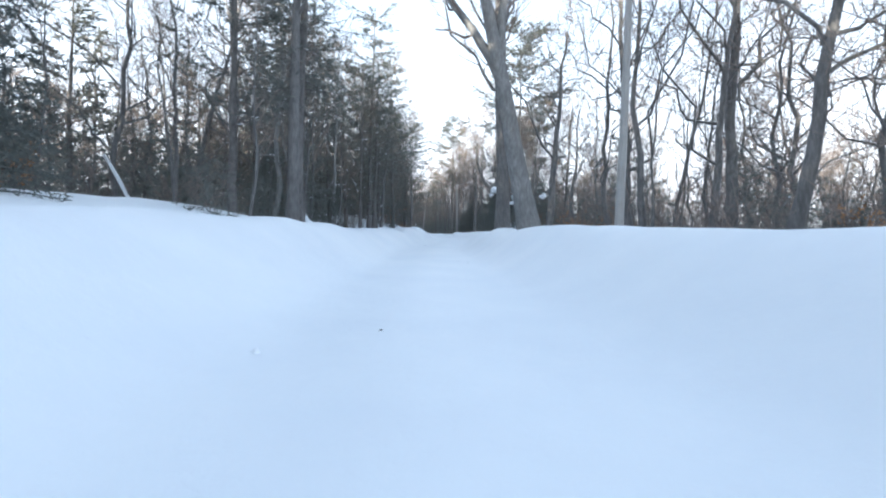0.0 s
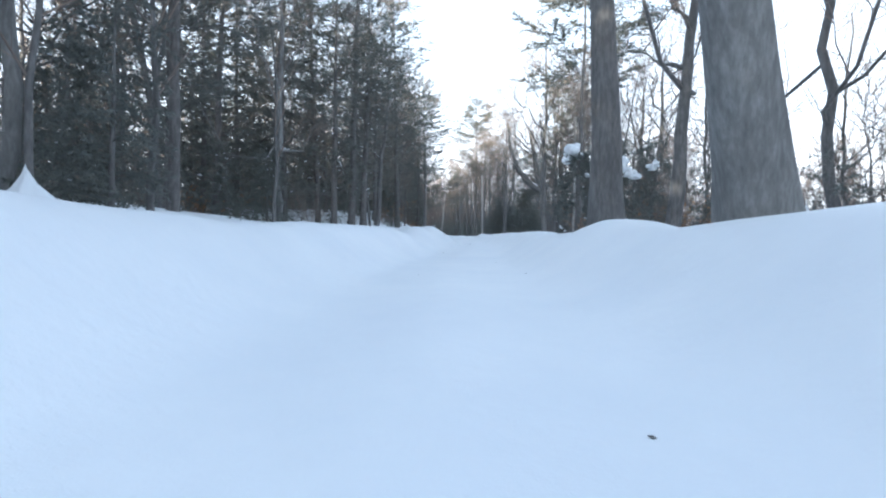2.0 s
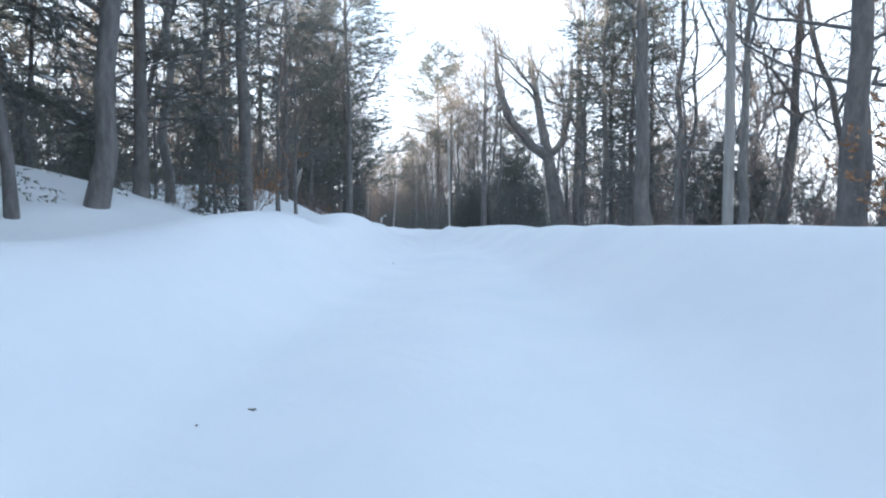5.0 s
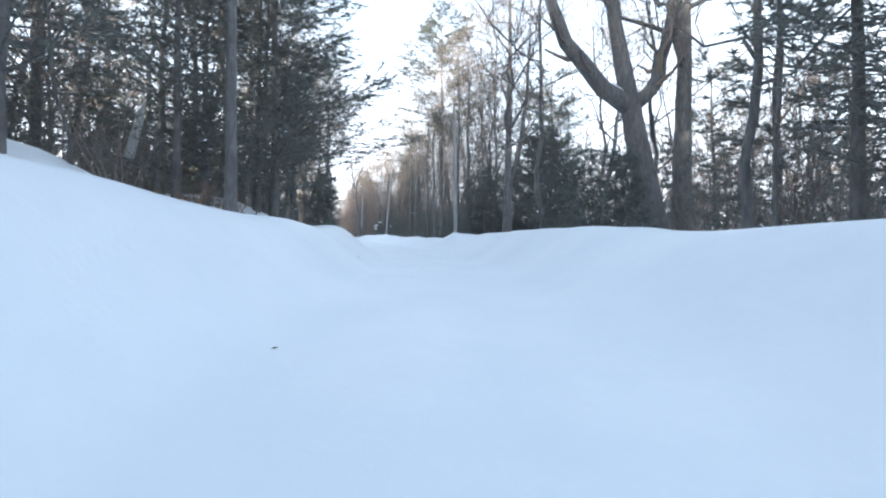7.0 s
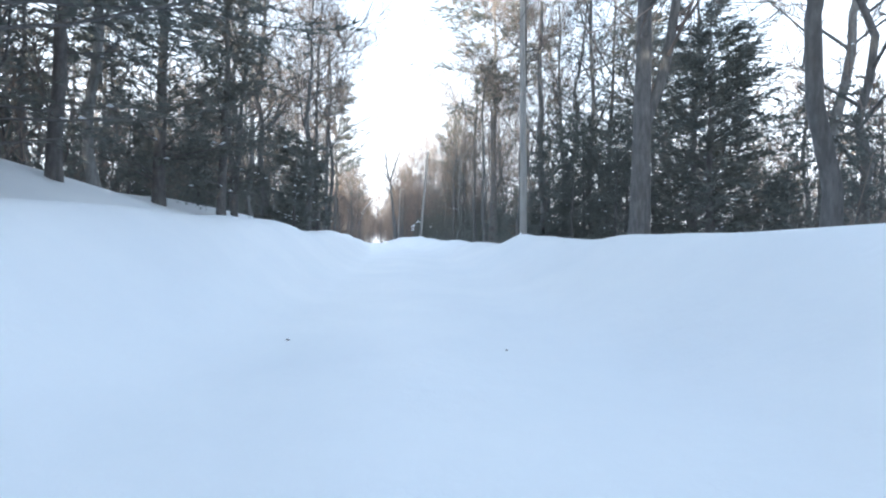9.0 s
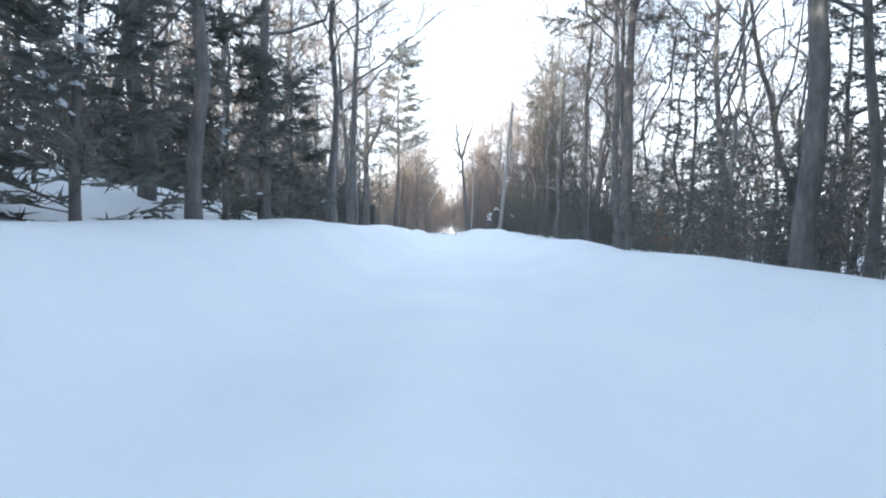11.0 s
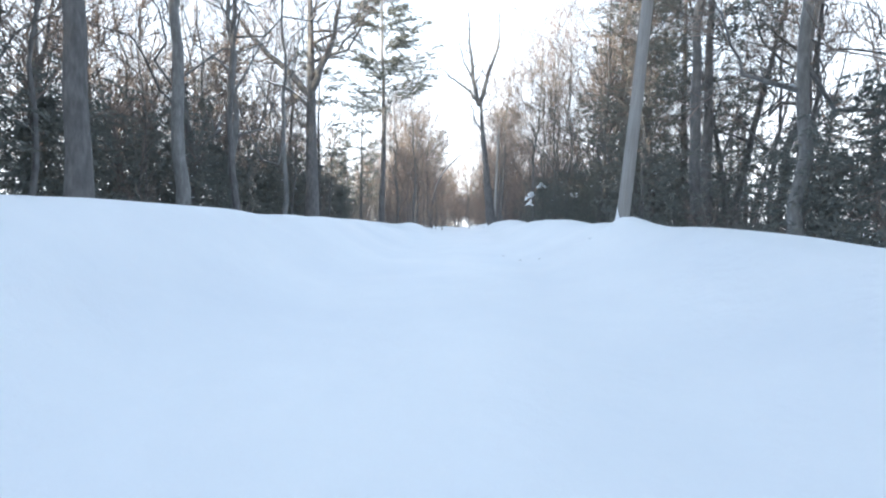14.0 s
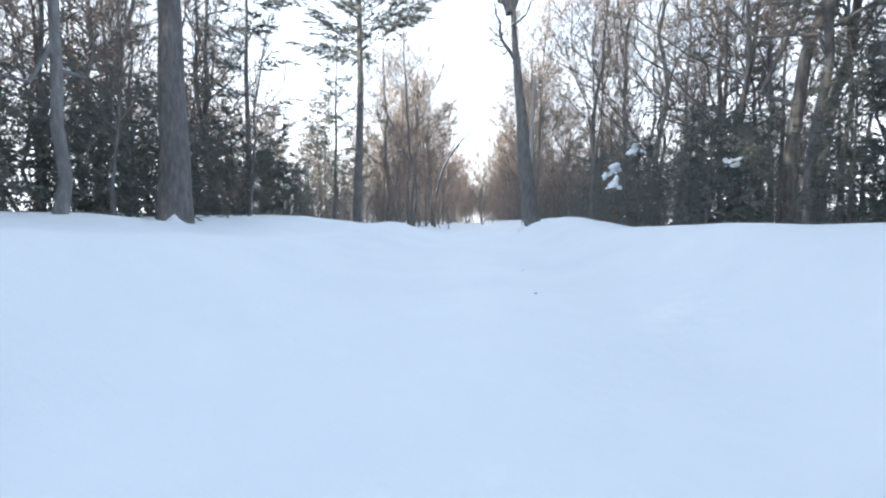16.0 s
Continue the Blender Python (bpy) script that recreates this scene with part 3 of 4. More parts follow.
named_tree(bare_tree(49, 11.6, 0.45, 0.8, 2, 4, 3, lean=(-0.12, 0), reach=0.25, wobble=0.006,
           extra=[([(-1.4, 0, 11.0), (-1.9, 0, 13), (-2.4, 0.2, 16), (-2.6, 0.2, 19.5)], (0.24, 0.19, 0.13, 0.04)), ([(-1.4, 0, 11.0), (-0.7, 0, 13.5), (0.3, -0.2, 16), (0.3, -0.2, 19)], (0.22, 0.17, 0.11, 0.04)),
                  ([(-1.4, 0, 11.4), (-3.2, 0, 13), (-5.4, 0.2, 14.8)], (0.14, 0.1, 0.03)), ([(-1.0, 0, 8.5), (-1.8, 0, 9.7), (-2.2, 0, 11.5)], (0.1, 0.08, 0.03)), ([(-1.9, 0.1, 13.2), (-3.0, 0.2, 15.0), (-3.6, 0.2, 17.4)], (0.1, 0.07, 0.02))]),
           -15.9, 162.1, "dead leaning tree with few broken limbs")
named_tree(pine_tree(50, 33, 0.36, 0.4, 60, 0.2, 15, 24, True, length=0.5, width=0.1, tiers=10), -31.0, 171.0, "tall pine with flat layered boughs")

for n, (x, y, h, lean) in enumerate(((6.4, 112.0, 22, -0.06), (6.6, 104.6, 23, -0.05), (5.4, 119.5, 22, -0.08), (2.0, 133.0, 22, -0.06), (6.8, 88.0, 21, -0.05), (3.0, 150.0, 19, -0.05), (5.0, 160.0, 20, 0.0), (0.5, 166.0, 19, -0.04), (-4.5, 165.0, 18, 0.03), (-7.0, 174.0, 18, 0.0), (-10.2, 107.0, 17, 0.05), (-11.5, 113.0, 18, 0.06), (-9.6, 104.0, 15, 0.06), (-29.4, 178.0, 19, 0.02), (-31.8, 185.0, 18, 0.03), (-34.2, 196.0, 19, 0.02), (-17.4, 176.5, 18, -0.03), (-19.3, 186.0, 19, -0.04), (-22.2, 198.0, 18, -0.03), (-37.0, 206.0, 18, 0.03), (-25.2, 208.0, 18, -0.02), (-13.0, 170.0, 20, -0.02))):
    named_tree(bare_tree(320 + n, h, 0.16, 0.3, 15, 9, 8, lean=(lean, 0), bark=BARK_DARK, reach=0.36), x, y, "tall slender bare tree reaching over the lane", n * 0.2)
for n, (x, y, h, first, reach) in enumerate(((-10.0, 87.5, 19, 0.04, 0.27), (-10.6, 83.0, 18, 0.06, 0.25), (9.7, 69.8, 19, 0.12, 0.2), (11.8, 71.0, 20, 0.15, 0.2), (13.9, 72.2, 18, 0.1, 0.22), (-8.6, 44.0, 17, 0.1, 0.22), (-8.9, 57.0, 17, 0.1, 0.24), (-9.4, 71.5, 18, 0.1, 0.24), (-9.8, 79.0, 17, 0.1, 0.22), (8.8, 96.5, 9, 0.05, 0.3), (10.6, 100.0, 10, 0.05, 0.3), (8.1, 107.5, 19, 0.2, 0.24), (11.4, 103.4, 18, 0.2, 0.24), (-9.4, 101.5, 5.5, 0.05, 0.36), (-10.6, 106.0, 5.5, 0.05, 0.36), (-11.8, 110.5, 6, 0.05, 0.34))):
    named_tree(pine_tree(330 + n, h, min(0.2, 0.016 * h), first, 46 if h < 7 else 80, reach, 9, 12, True), x, y, "green pine with wide boughs beside the lane", n)
for n, (x, y, h) in enumerate(((6.6, 80.0, 4.0), (7.8, 78.6, 4.0), (8.4, 81.0, 4.6), (6.4, 83.5, 4.0), (4.8, 101.6, 7.0), (5.7, 103.2, 8.0), (4.0, 104.0, 7.0), (7.2, 101.0, 7.5), (6.5, 105.2, 8.0), (6.0, 98.6, 5.5), (8.0, 44.5, 5.0), (9.4, 42.0, 6.0), (-7.0, 152.5, 5.0), (-8.0, 160.0, 6.0))):
    ob = hemlock(350 + n, h, 60 if h < 6.5 else 95, 0.33 if h < 6.5 else 0.27)
    named_tree(ob, x, y, "dark hemlock sapling near the snow bank")
# woods on both sides
KINDS = {
    "pine": [pine_tree(60 + i, 19 + i, 0.22, (0.1, 0.2, 0.32)[i], 66, 0.2, 7, 17, True, length=0.3, width=0.055, tiers=13) for i in range(3)],
    "bare": [bare_tree(70 + i, 17 + i, 0.14 + 0.02 * i, 0.22, 13, 8, 6, lean=(0.04 * (i - 2), 0), reach=0.38, wobble=0.035, bark=(BARK_DARK, BARK_DARK, BARK_GREY)[i % 3]) for i in range(5)],
    "pine_far": [pine_tree(63 + i, 18 + i, 0.22, (0.05, 0.1, 0.22)[i], 54, 0.21, 5, 13, True, length=0.44, width=0.1, tiers=12) for i in range(3)],
    "bare_far": [bare_tree(76 + i, 16 + 2 * i, 0.15 + 0.02 * i, 0.2, 12, 6, 4, lean=(0.05 * (i - 1), 0), wobble=0.04, reach=0.4) for i in range(3)],
    "hemlock_far": [hemlock(94 + i, 4.0 + i, 34, 0.33, 9, 0.26) for i in range(2)],
    "thin": [thin_tree(80 + i, 10 + i, 0.07 + 0.01 * i, (0.05 * (i - 1), 0.03)) for i in range(4)],
    "hemlock": [hemlock(90 + i, 4.0 + i) for i in range(3)],
    "shrub": [shrub(100 + i, 1.8 + 0.3 * i, i == 2) for i in range(4)],
}
LABELS = {
    "pine": ("dark green pine standing in the snowy woods", "tree", "pines of the woods"),
    "bare": ("leafless broadleaf tree in the snowy woods", "tree", "bare trees of the woods"),
    "thin": ("thin leafless young tree in the woods", "tree", "young trees of the woods"),
    "hemlock": ("small dark evergreen hemlock growing in snow", "tree", "evergreen saplings"),
    "shrub": ("tangled leafless shrub sticking out of snow", "shrub", "shrubs of the woods"),
}
FIRST = {}
for kind, obs in KINDS.items():
    for ob in obs:
        tagged(ob, *LABELS[kind.split("_")[0]])
        FIRST[ob.name] = False


def plant(rng, kind, x, y, smin=0.8, smax=1.15):
    src = KINDS[kind][rng.integers(len(KINDS[kind]))]
    s, a, ln = rng.uniform(smin, smax), rng.random() * 6.283, rng.normal() * 1.5
    if not FIRST[src.name]:
        FIRST[src.name] = True
        stand(src, x, y, a, s, 0.1, ln)
    else:
        copy_at(src, x, y, a, s, 0.1, ln)


def wood(seed, side, y0, y1, u0, u1, counts, gap=1.6, power=1.6):
    """Fills a strip beside the lane; counts: how many of each kind. More stand near the lane."""
    rng = np.random.default_rng(seed)
    for kind, n in counts.items():
        done = tries = 0
        g = gap * {"pine": 1.5, "bare": 1.3, "thin": 0.8, "hemlock": 0.9, "shrub": 0.6}[kind]
        while done < n and tries < n * 12:
            tries += 1
            y = rng.uniform(y0, y1)
            u = u0 + (u1 - u0) * rng.random() ** power
            x = float(road_x(y)) + side * u
            if any((x - a) ** 2 + (y - b) ** 2 < (0.5 * (g + r)) ** 2 for a, b, r in TAKEN):
                continue
            TAKEN.append((x, y, g))
            far = kind + "_far"
            plant(rng, far if u > 15 and far in KINDS else kind, x, y)
            done += 1


for x, y in ((-9, 12), (-11, 14.7), (-13, 17.4), (-15, 20), (-17, 22.6)):
    mark(x, y, 3.4)
wood(13, -1, 6, 24, 8.0, 30, {"bare": 12, "thin": 8, "pine": 3, "hemlock": 5, "shrub": 6})
wood(1, -1, 24, 44, 7.6, 30, {"pine": 5, "bare": 16, "thin": 10, "hemlock": 8, "shrub": 8})
wood(14, -1, 44, 62, 7.6, 26, {"pine": 13, "bare": 6, "thin": 5, "hemlock": 8, "shrub": 6})
wood(2, -1, 62, 108, 9.0, 32, {"pine": 10, "bare": 24, "thin": 14, "hemlock": 14, "shrub": 14})
wood(3, -1, 108, 172, 12, 32, {"hemlock": 30, "bare": 32, "thin": 20, "pine": 5, "shrub": 14})
wood(4, 1, 2, 36, 11.5, 40, {"bare": 18, "thin": 16, "shrub": 20, "hemlock": 8, "pine": 2})
wood(5, 1, 44, 80, 9.5, 40, {"bare": 18, "thin": 12, "shrub": 14, "hemlock": 12, "pine": 2})
wood(6, 1, 80, 122, 9.5, 40, {"bare": 12, "thin": 8, "shrub": 12, "hemlock": 12, "pine": 4})
wood(7, 1, 122, 145, 9.5, 34, {"bare": 14, "thin": 6, "shrub": 8, "hemlock": 6, "pine": 3})
wood(12, 1, 145, 185, 10.0, 34, {"bare": 34, "thin": 16, "shrub": 10, "hemlock": 8, "pine": 7}, 1.2)
wood(8, -1, 172, 250, 6.5, 34, {"bare": 20, "thin": 12, "hemlock": 6, "shrub": 8, "pine": 3})
wood(9, 1, 185, 250, 6.5, 34, {"bare": 18, "thin": 10, "hemlock": 6, "shrub": 8, "pine": 3})
# dense pines out of view behind the start, added to block the sun
wood(10, -1, -60, 10, 8, 40, {"pine": 56, "bare": 4})
wood(11, 1, -40, 6, 9, 34, {"bare": 10, "pine": 4})

for kind, obs in KINDS.items():
    for k, ob in enumerate(obs):
        if not FIRST[ob.name]:
            FIRST[ob.name] = True
            stand(ob, -46.0 - 4 * k, 60.0 + 3 * len(kind), k)
# young oaks that keep their russet leaves
for n, (x, y, h) in enumerate(((9.2, 47.0, 2.6), (10.8, 45.0, 3.0), (12.2, 49.0, 3.2), (8.6, 51.0, 2.4), (13.4, 44.0, 3.0), (10.2, 53.0, 2.8), (14.6, 47.5, 3.2), (12.8, 40.5, 2.8), (16.5, 43.0, 3.2), (11.4, 38.6, 2.4))):
    tagged(stand(shrub(140 + n, h, True), x, y, n), "young oak with dry russet leaves in snow", "shrub", "russet young oaks")
# brush on the hillside behind the bank
brush = np.random.default_rng(41)
for x, y in ((-8.4, 77.4), (-9.6, 79.0), (-10.8, 77.0), (-7.9, 79.6), (-9.0, 65.6), (-9.8, 63.0), (-8.3, 62.0), (-10.4, 68.6), (-8.9, 58.8)):
    plant(brush, "shrub", x, y, 0.35, 0.6)


def far_woods():
    """Distant leafless woods that close the view, too many to count, and unseen evergreens added to block sun."""
    rng = np.random.default_rng(5)
    trunks, twigs, models = [], [], []

    def put(x, y, model, s, crowns):
        (tv, tf), (bv, bf) = model
        a = rng.random() * 6.283
        c, d = math.cos(a) * s, math.sin(a) * s
        rot = np.array([[c, -d, 0], [d, c, 0], [0, 0, s]])
        off = np.array([x, y, float(ground(x, y)) - 0.2])
        trunks.append((tv @ rot.T + off, np.array(tf)))
        crowns.append((bv @ rot.T + off, np.array(bf)))

    for i in range(6):
        P, R = stem(rng, 15, 0.13, 6, (0, 0), 0.09, 1.1, 0.1)
        L1, Q1 = sprout(rng, P, R, 15, 0.15, 1.0, 5.6, 3, 1.0, 0.45, 0.45, 0.3, 0.24, 0.5, 0.3, 0.02)
        v, f = skin(L1, Q1, 3)
        models.append((joined([skin(P, R, 5)]), joined([(v, np.concatenate([f[:, :3], f[:, [0, 2, 3]]])), slivers(rng, L1, Q1, 21, 2.2, 0.075)])))
    brush_models = []
    for i in range(4):
        n = 7
        foot = rng.uniform(-1.4, 1.4, (n, 1, 2))
        q = np.linspace(0, 1, 4)[None, :, None]
        P = np.concatenate([foot + q * rng.normal(scale=0.8, size=(n, 1, 2)), q * rng.uniform(2.2, 5.0, (n, 1, 1))], 2)
        R = np.repeat((0.03 * (1 - 0.7 * np.linspace(0, 1, 4)))[None], n, 0)
        v, f = skin(P, R, 3)
        brush_models.append(((v, np.concatenate([f[:, :3], f[:, [0, 2, 3]]])), slivers(rng, P, R, 30, 1.1, 0.04, 0.9, 0.5)))
    spots = []
    while len(spots) < 620:
        y = rng.uniform(-120, 420)
        u = rng.uniform(34, 120) * rng.choice((-1, 1))
        if len(spots) % 2:
            y = rng.uniform(185, 400)
        if y > 185:
            u = rng.uniform(4.0, 60) * rng.choice((-1, 1))
        if y > 300:
            u = rng.uniform(-45, 45)
        if y < -45:
            u = rng.uniform(-90, 90)
        if u < -36 and 110 < y < 300:
            # an unseen clearing, made up so the low sun reaches the lane's far end
            y -= 170
        spots.append((float(road_x(y)) + u, y))
    for x, y in spots:
        put(x, y, models[rng.integers(6)], rng.uniform(0.7, 1.2), twigs)
    for n in range(190):
        y = rng.uniform(238, 330)
        x = float(road_x(y)) + rng.uniform(2.2, 32) * rng.choice((-1, 1))
        if n % 9 == 0:
            y = rng.uniform(186, 250)
            x = float(road_x(y)) + rng.uniform(4.5, 14) * rng.choice((-1, 1))
        put(x, y, models[rng.integers(6)], rng.uniform(0.9, 1.45), twigs)
    for n in range(70):
        y = rng.uniform(118, 180)
        put(float(road_x(y)) - rng.uniform(20, 42), y, models[rng.integers(6)], rng.uniform(0.7, 1.15), twigs)
    for n in range(70):
        y = rng.uniform(300, 380)
        put(float(road_x(y)) + rng.uniform(-16, 16), y, models[rng.integers(6)], rng.uniform(0.5, 0.95), twigs)
    greens, dark = [], []
    for i in range(4):
        P, R = stem(rng, 15 + i, 0.18, 4, (0, 0), 0.01, 1.1, 0.1)
        L1, Q1 = sprout(rng, P, R, 46, 0.06 + 0.05 * i, 0.98, 3.6, 3, 1.0, 0.1, 0.05, -0.1, 0.05, 0.3, 0.3, 0.015)
        greens.append((joined([skin(P, R, 5)]), joined([blades(rng, L1, 15, 0.75, 0.22)])))
    for n in range(190):
        y = rng.uniform(-5, 190)
        x = float(road_x(y)) + rng.uniform(26, 72)
        put(x, y, models[rng.integers(6)], rng.uniform(0.6, 1.15), twigs)
    # unseen evergreens behind the start, added to keep sun off the lane
    for n in range(60):
        y = rng.uniform(-70, 2)
        put(float(road_x(y)) - rng.uniform(12, 40), y, greens[rng.integers(4)], rng.uniform(0.8, 1.2), dark)
    # mostly hidden evergreens added along one sun ray, blocking a stray bright patch
    for n in range(36):
        y = rng.uniform(15, 85)
        put(-7.3 - 0.534 * (131 - y) + rng.uniform(-5, 5), y, greens[rng.integers(4)], rng.uniform(0.8, 1.2), dark)
    for n in range(540):
        y = rng.uniform(-110, 190)
        side = rng.choice((-1, 1))
        u = rng.uniform(24, 64)
        if n % 9 == 1:
            y, side, u = rng.uniform(20, 115), -1, rng.uniform(20, 34)
        if (side > 0 or 0 < y < 120) and rng.random() < 0.55:
            u = rng.uniform(60, 110)
        if n % 6 == 0:
            y, u = rng.uniform(190, 330), rng.uniform(14, 60)
        # evergreens are moved out of the made-up sun gap as well
        if side < 0 and u > 36 and 110 < y < 300:
            y -= 170
        x = float(road_x(y)) + side * u
        if 12 < y < 185 and rng.random() < (0.8 if side < 0 else 0.55):
            put(x, y, models[rng.integers(6)], rng.uniform(0.7, 1.15), twigs)
        else:
            put(x, y, greens[rng.integers(4)], rng.uniform(0.6, 1.1), dark)
    low = []
    for i in range(5):
        P, R = stem(rng, 5.0, 0.05, 4, (0, 0), 0.02, 1.1, 0.1)
        L1, Q1 = sprout(rng, P, R, 36, 0.03, 0.98, 1.9, 3, 1.0, 0.1, 0.1, -0.25, 0.05, 0.3, 0.3, 0.01)
        low.append(blades(rng, L1, 13, 0.26, 0.075, -0.15))
    for n in range(1240):
        y = rng.uniform(-10, 225)
        side = rng.choice((-1, 1))
        u = rng.uniform(11.5, 27)
        tall = (0.7, 1.5) if side < 0 and y > 105 else (0.5, 1.25)
        u += 2.5 if side < 0 and y > 115 else 0
        # the first 200 stand out of view, added to shade the lane
        if n < 200:
            y, side, u, tall = rng.uniform(-90, 4), -1, rng.uniform(10, 42), (1.2, 2.0)
        elif n < 380:
            y, side, u, tall = rng.uniform(106, 166), -1, rng.uniform(13.5, 21), (0.8, 1.3)
        elif 880 <= n < 950:
            y, side, u, tall = rng.uniform(14, 64), -1, rng.uniform(7.6, 11), (0.3, 0.6)
        elif n < 440:
            y, side, u, tall = rng.uniform(140, 185), 1, rng.uniform(8, 15), (0.7, 1.2)
        elif n >= 1130:
            y, side, u, tall = rng.uniform(112, 152), 1, rng.uniform(8, 17), (0.6, 1.1)
        elif n >= 950:
            y, side, u, tall = rng.uniform(14, 105), -1, rng.uniform(13, 36), (0.9, 1.7)
        x = float(road_x(y)) + side * u
        if any((x - a) ** 2 + (y - b) ** 2 < (2.2 if 3.3 < r < 3.5 else 0.9) ** 2 for a, b, r in TAKEN):
            continue
        bv, bf = low[rng.integers(5)]
        a, s = rng.random() * 6.283, rng.uniform(*tall)
        c, d = math.cos(a) * s, math.sin(a) * s
        rot = np.array([[c, -d, 0], [d, c, 0], [0, 0, s]])
        dark.append((bv @ rot.T + np.array([x, y, float(ground(x, y)) - 0.2]), np.array(bf)))
    for n in range(150):
        y = rng.uniform(178, 320)
        side = 1 if n % 2 else -1
        put(float(road_x(y)) + side * rng.uniform(3.6, 22), y, brush_models[n % 4], rng.uniform(0.7, 1.5), twigs)
    for n in range(420):
        y = rng.uniform(4, 200)
        side = 1 if n % 3 else -1
        x = float(road_x(y)) + side * rng.uniform(13, 46)
        put(x, y, brush_models[n % 4], rng.uniform(0.6, 1.3), twigs)
    ob = empty("far_woods")
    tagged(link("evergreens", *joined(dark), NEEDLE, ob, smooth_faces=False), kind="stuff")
    tagged(ob, "distant brown leafless woods beyond the lane", "woods", kind="stuff")
    tagged(link("trunks", *joined(trunks), BARK_DARK, ob), kind="stuff")
    tagged(link("branches", *joined(twigs), TWIG, ob), kind="stuff")


far_woods()


# ---- poles and wires ----
def utility_pole(x, y, lean, turn=0.0, h=10.8, r=0.165):
    ob = empty("utility_pole")
    q = np.linspace(0, 1, 14)
    rng = np.random.default_rng(200 + int(y))
    P = np.stack([0.02 * np.sin(q * 5), 0.015 * np.cos(q * 4), q * (h + 1) - 1], -1)[None]
    R = (r * (1 - 0.32 * q))[None]
    v, f = skin(P, R, 16)
    f = f.tolist() + [list(range(13 * 16, 14 * 16))]
    link("post", v, f, POLE_WOOD, ob)
    b = bmesh.new()
    bmesh.ops.create_cone(b, cap_ends=True, segments=10, radius1=0.05, radius2=0.035, depth=0.14, matrix=Matrix.Translation((-0.17, 0, h - 1.3)) @ Euler((0, radians(-90), 0)).to_matrix().to_4x4())
    me = bpy.data.meshes.new("insulator")
    b.to_mesh(me)
    b.free()
    me.materials.append(METAL)
    new("insulator", me).parent = ob
    ob.matrix_basis = Matrix.Translation((x, y, float(ground(x, y)))) @ Euler((0, radians(lean), turn)).to_matrix().to_4x4()
    tagged(ob, "weathered grey wooden utility pole at the snow bank", "utility pole", "poles along the lane")
    return ob.matrix_basis @ Vector((-0.2, 0, h - 1.3))


tops = [utility_pole(6.6, -24, 1), utility_pole(6.3, 16.3, 1.5), utility_pole(9.0, 58, 0), utility_pole(2.2, 99.1, -1.0), utility_pole(-7.35, 134.1, 4.3), utility_pole(-17.5, 172, 2)]
for a, b in zip(tops, tops[1:]):
    q = np.linspace(0, 1, 16)
    line = np.array(a)[None] * (1 - q[:, None]) + np.array(b)[None] * q[:, None]
    line[:, 2] -= 0.7 * 4 * q * (1 - q)
    tagged(link("overhead_wire", *skin(line[None], np.full((1, 16), 0.012), 5), CABLE), "thin dark wire strung between poles", "wire", "wires")


# ---- small things ----
def blob(rng, rx, ry, rz, rough=0.18, seg=3):
    """A lumpy rounded mass, foot at z = 0."""
    b = bmesh.new()
    bmesh.ops.create_icosphere(b, subdivisions=seg, radius=1.0)
    off = Vector(rng.uniform(-50, 50, 3))
    for v in b.verts:
        k = 1 + rough * noise.noise(v.co * 1.4 + off) * 1.6 + rough * 0.5 * noise.noise(v.co * 3.5 + off)
        c = v.co * k
        v.co = (c.x * rx, c.y * ry, max(c.z, -0.8) * rz)
    return b


def cluster(rng, place, size):
    """Snow caught on boughs: rounded lobes grown into one lump."""
    lobes = [(Vector(rng.normal(scale=0.5 * size, size=3) * (0.85, 0.8, 0.8)), size * rng.uniform(0.22, 0.5)) for _ in range(10)]
    off = Vector(rng.uniform(-50, 50, 3))
    b = bmesh.new()
    bmesh.ops.create_icosphere(b, subdivisions=4, radius=1.0)
    for v in b.verts:
        d = v.co.normalized()
        far = 0.22 * size
        for c, r in lobes:
            along = c.dot(d)
            root = r * r - c.length_squared + along * along
            if root > 0:
                far = max(far, along + root**0.5)
        far *= 1 + 0.18 * noise.noise(d * 4 + off)
        v.co = d * far
        v.co.z = max(v.co.z, -0.6 * size + 0.15 * size * noise.noise(d * 6 + off))
    bmesh.ops.smooth_vert(b, verts=b.verts[:], factor=0.5, use_axis_x=True, use_axis_y=True, use_axis_z=True)
    me = bpy.data.meshes.new("snow_clump")
    b.to_mesh(me)
    b.free()
    me.polygons.foreach_set("use_smooth", np.ones(len(me.polygons), bool))
    me.materials.append(SNOW)
    ob = new("snow_clump", me)
    ob.location = place
    return ob


def lump(name, rng, place, size, mat, rough=0.18, turn=0.0, tilt=0.0, peak=0.0):
    b = blob(rng, *size, rough)
    if peak:
        for v in b.verts:
            k = max(0.0, 1 - max(v.co.z, 0) / (size[2] * 1.25)) ** peak
            v.co.x, v.co.y = v.co.x * k - 0.45 * size[0] * (1 - k), v.co.y * k + 0.3 * size[1] * (1 - k)
    me = bpy.data.meshes.new(name)
    b.to_mesh(me)
    b.free()
    me.polygons.foreach_set("use_smooth", np.ones(len(me.polygons), bool))
    me.materials.append(mat)
    ob = new(name, me)
    ob.matrix_basis = Matrix.Translation(place) @ Euler((0, tilt, turn)).to_matrix().to_4x4()
    return ob


rng = np.random.default_rng(77)
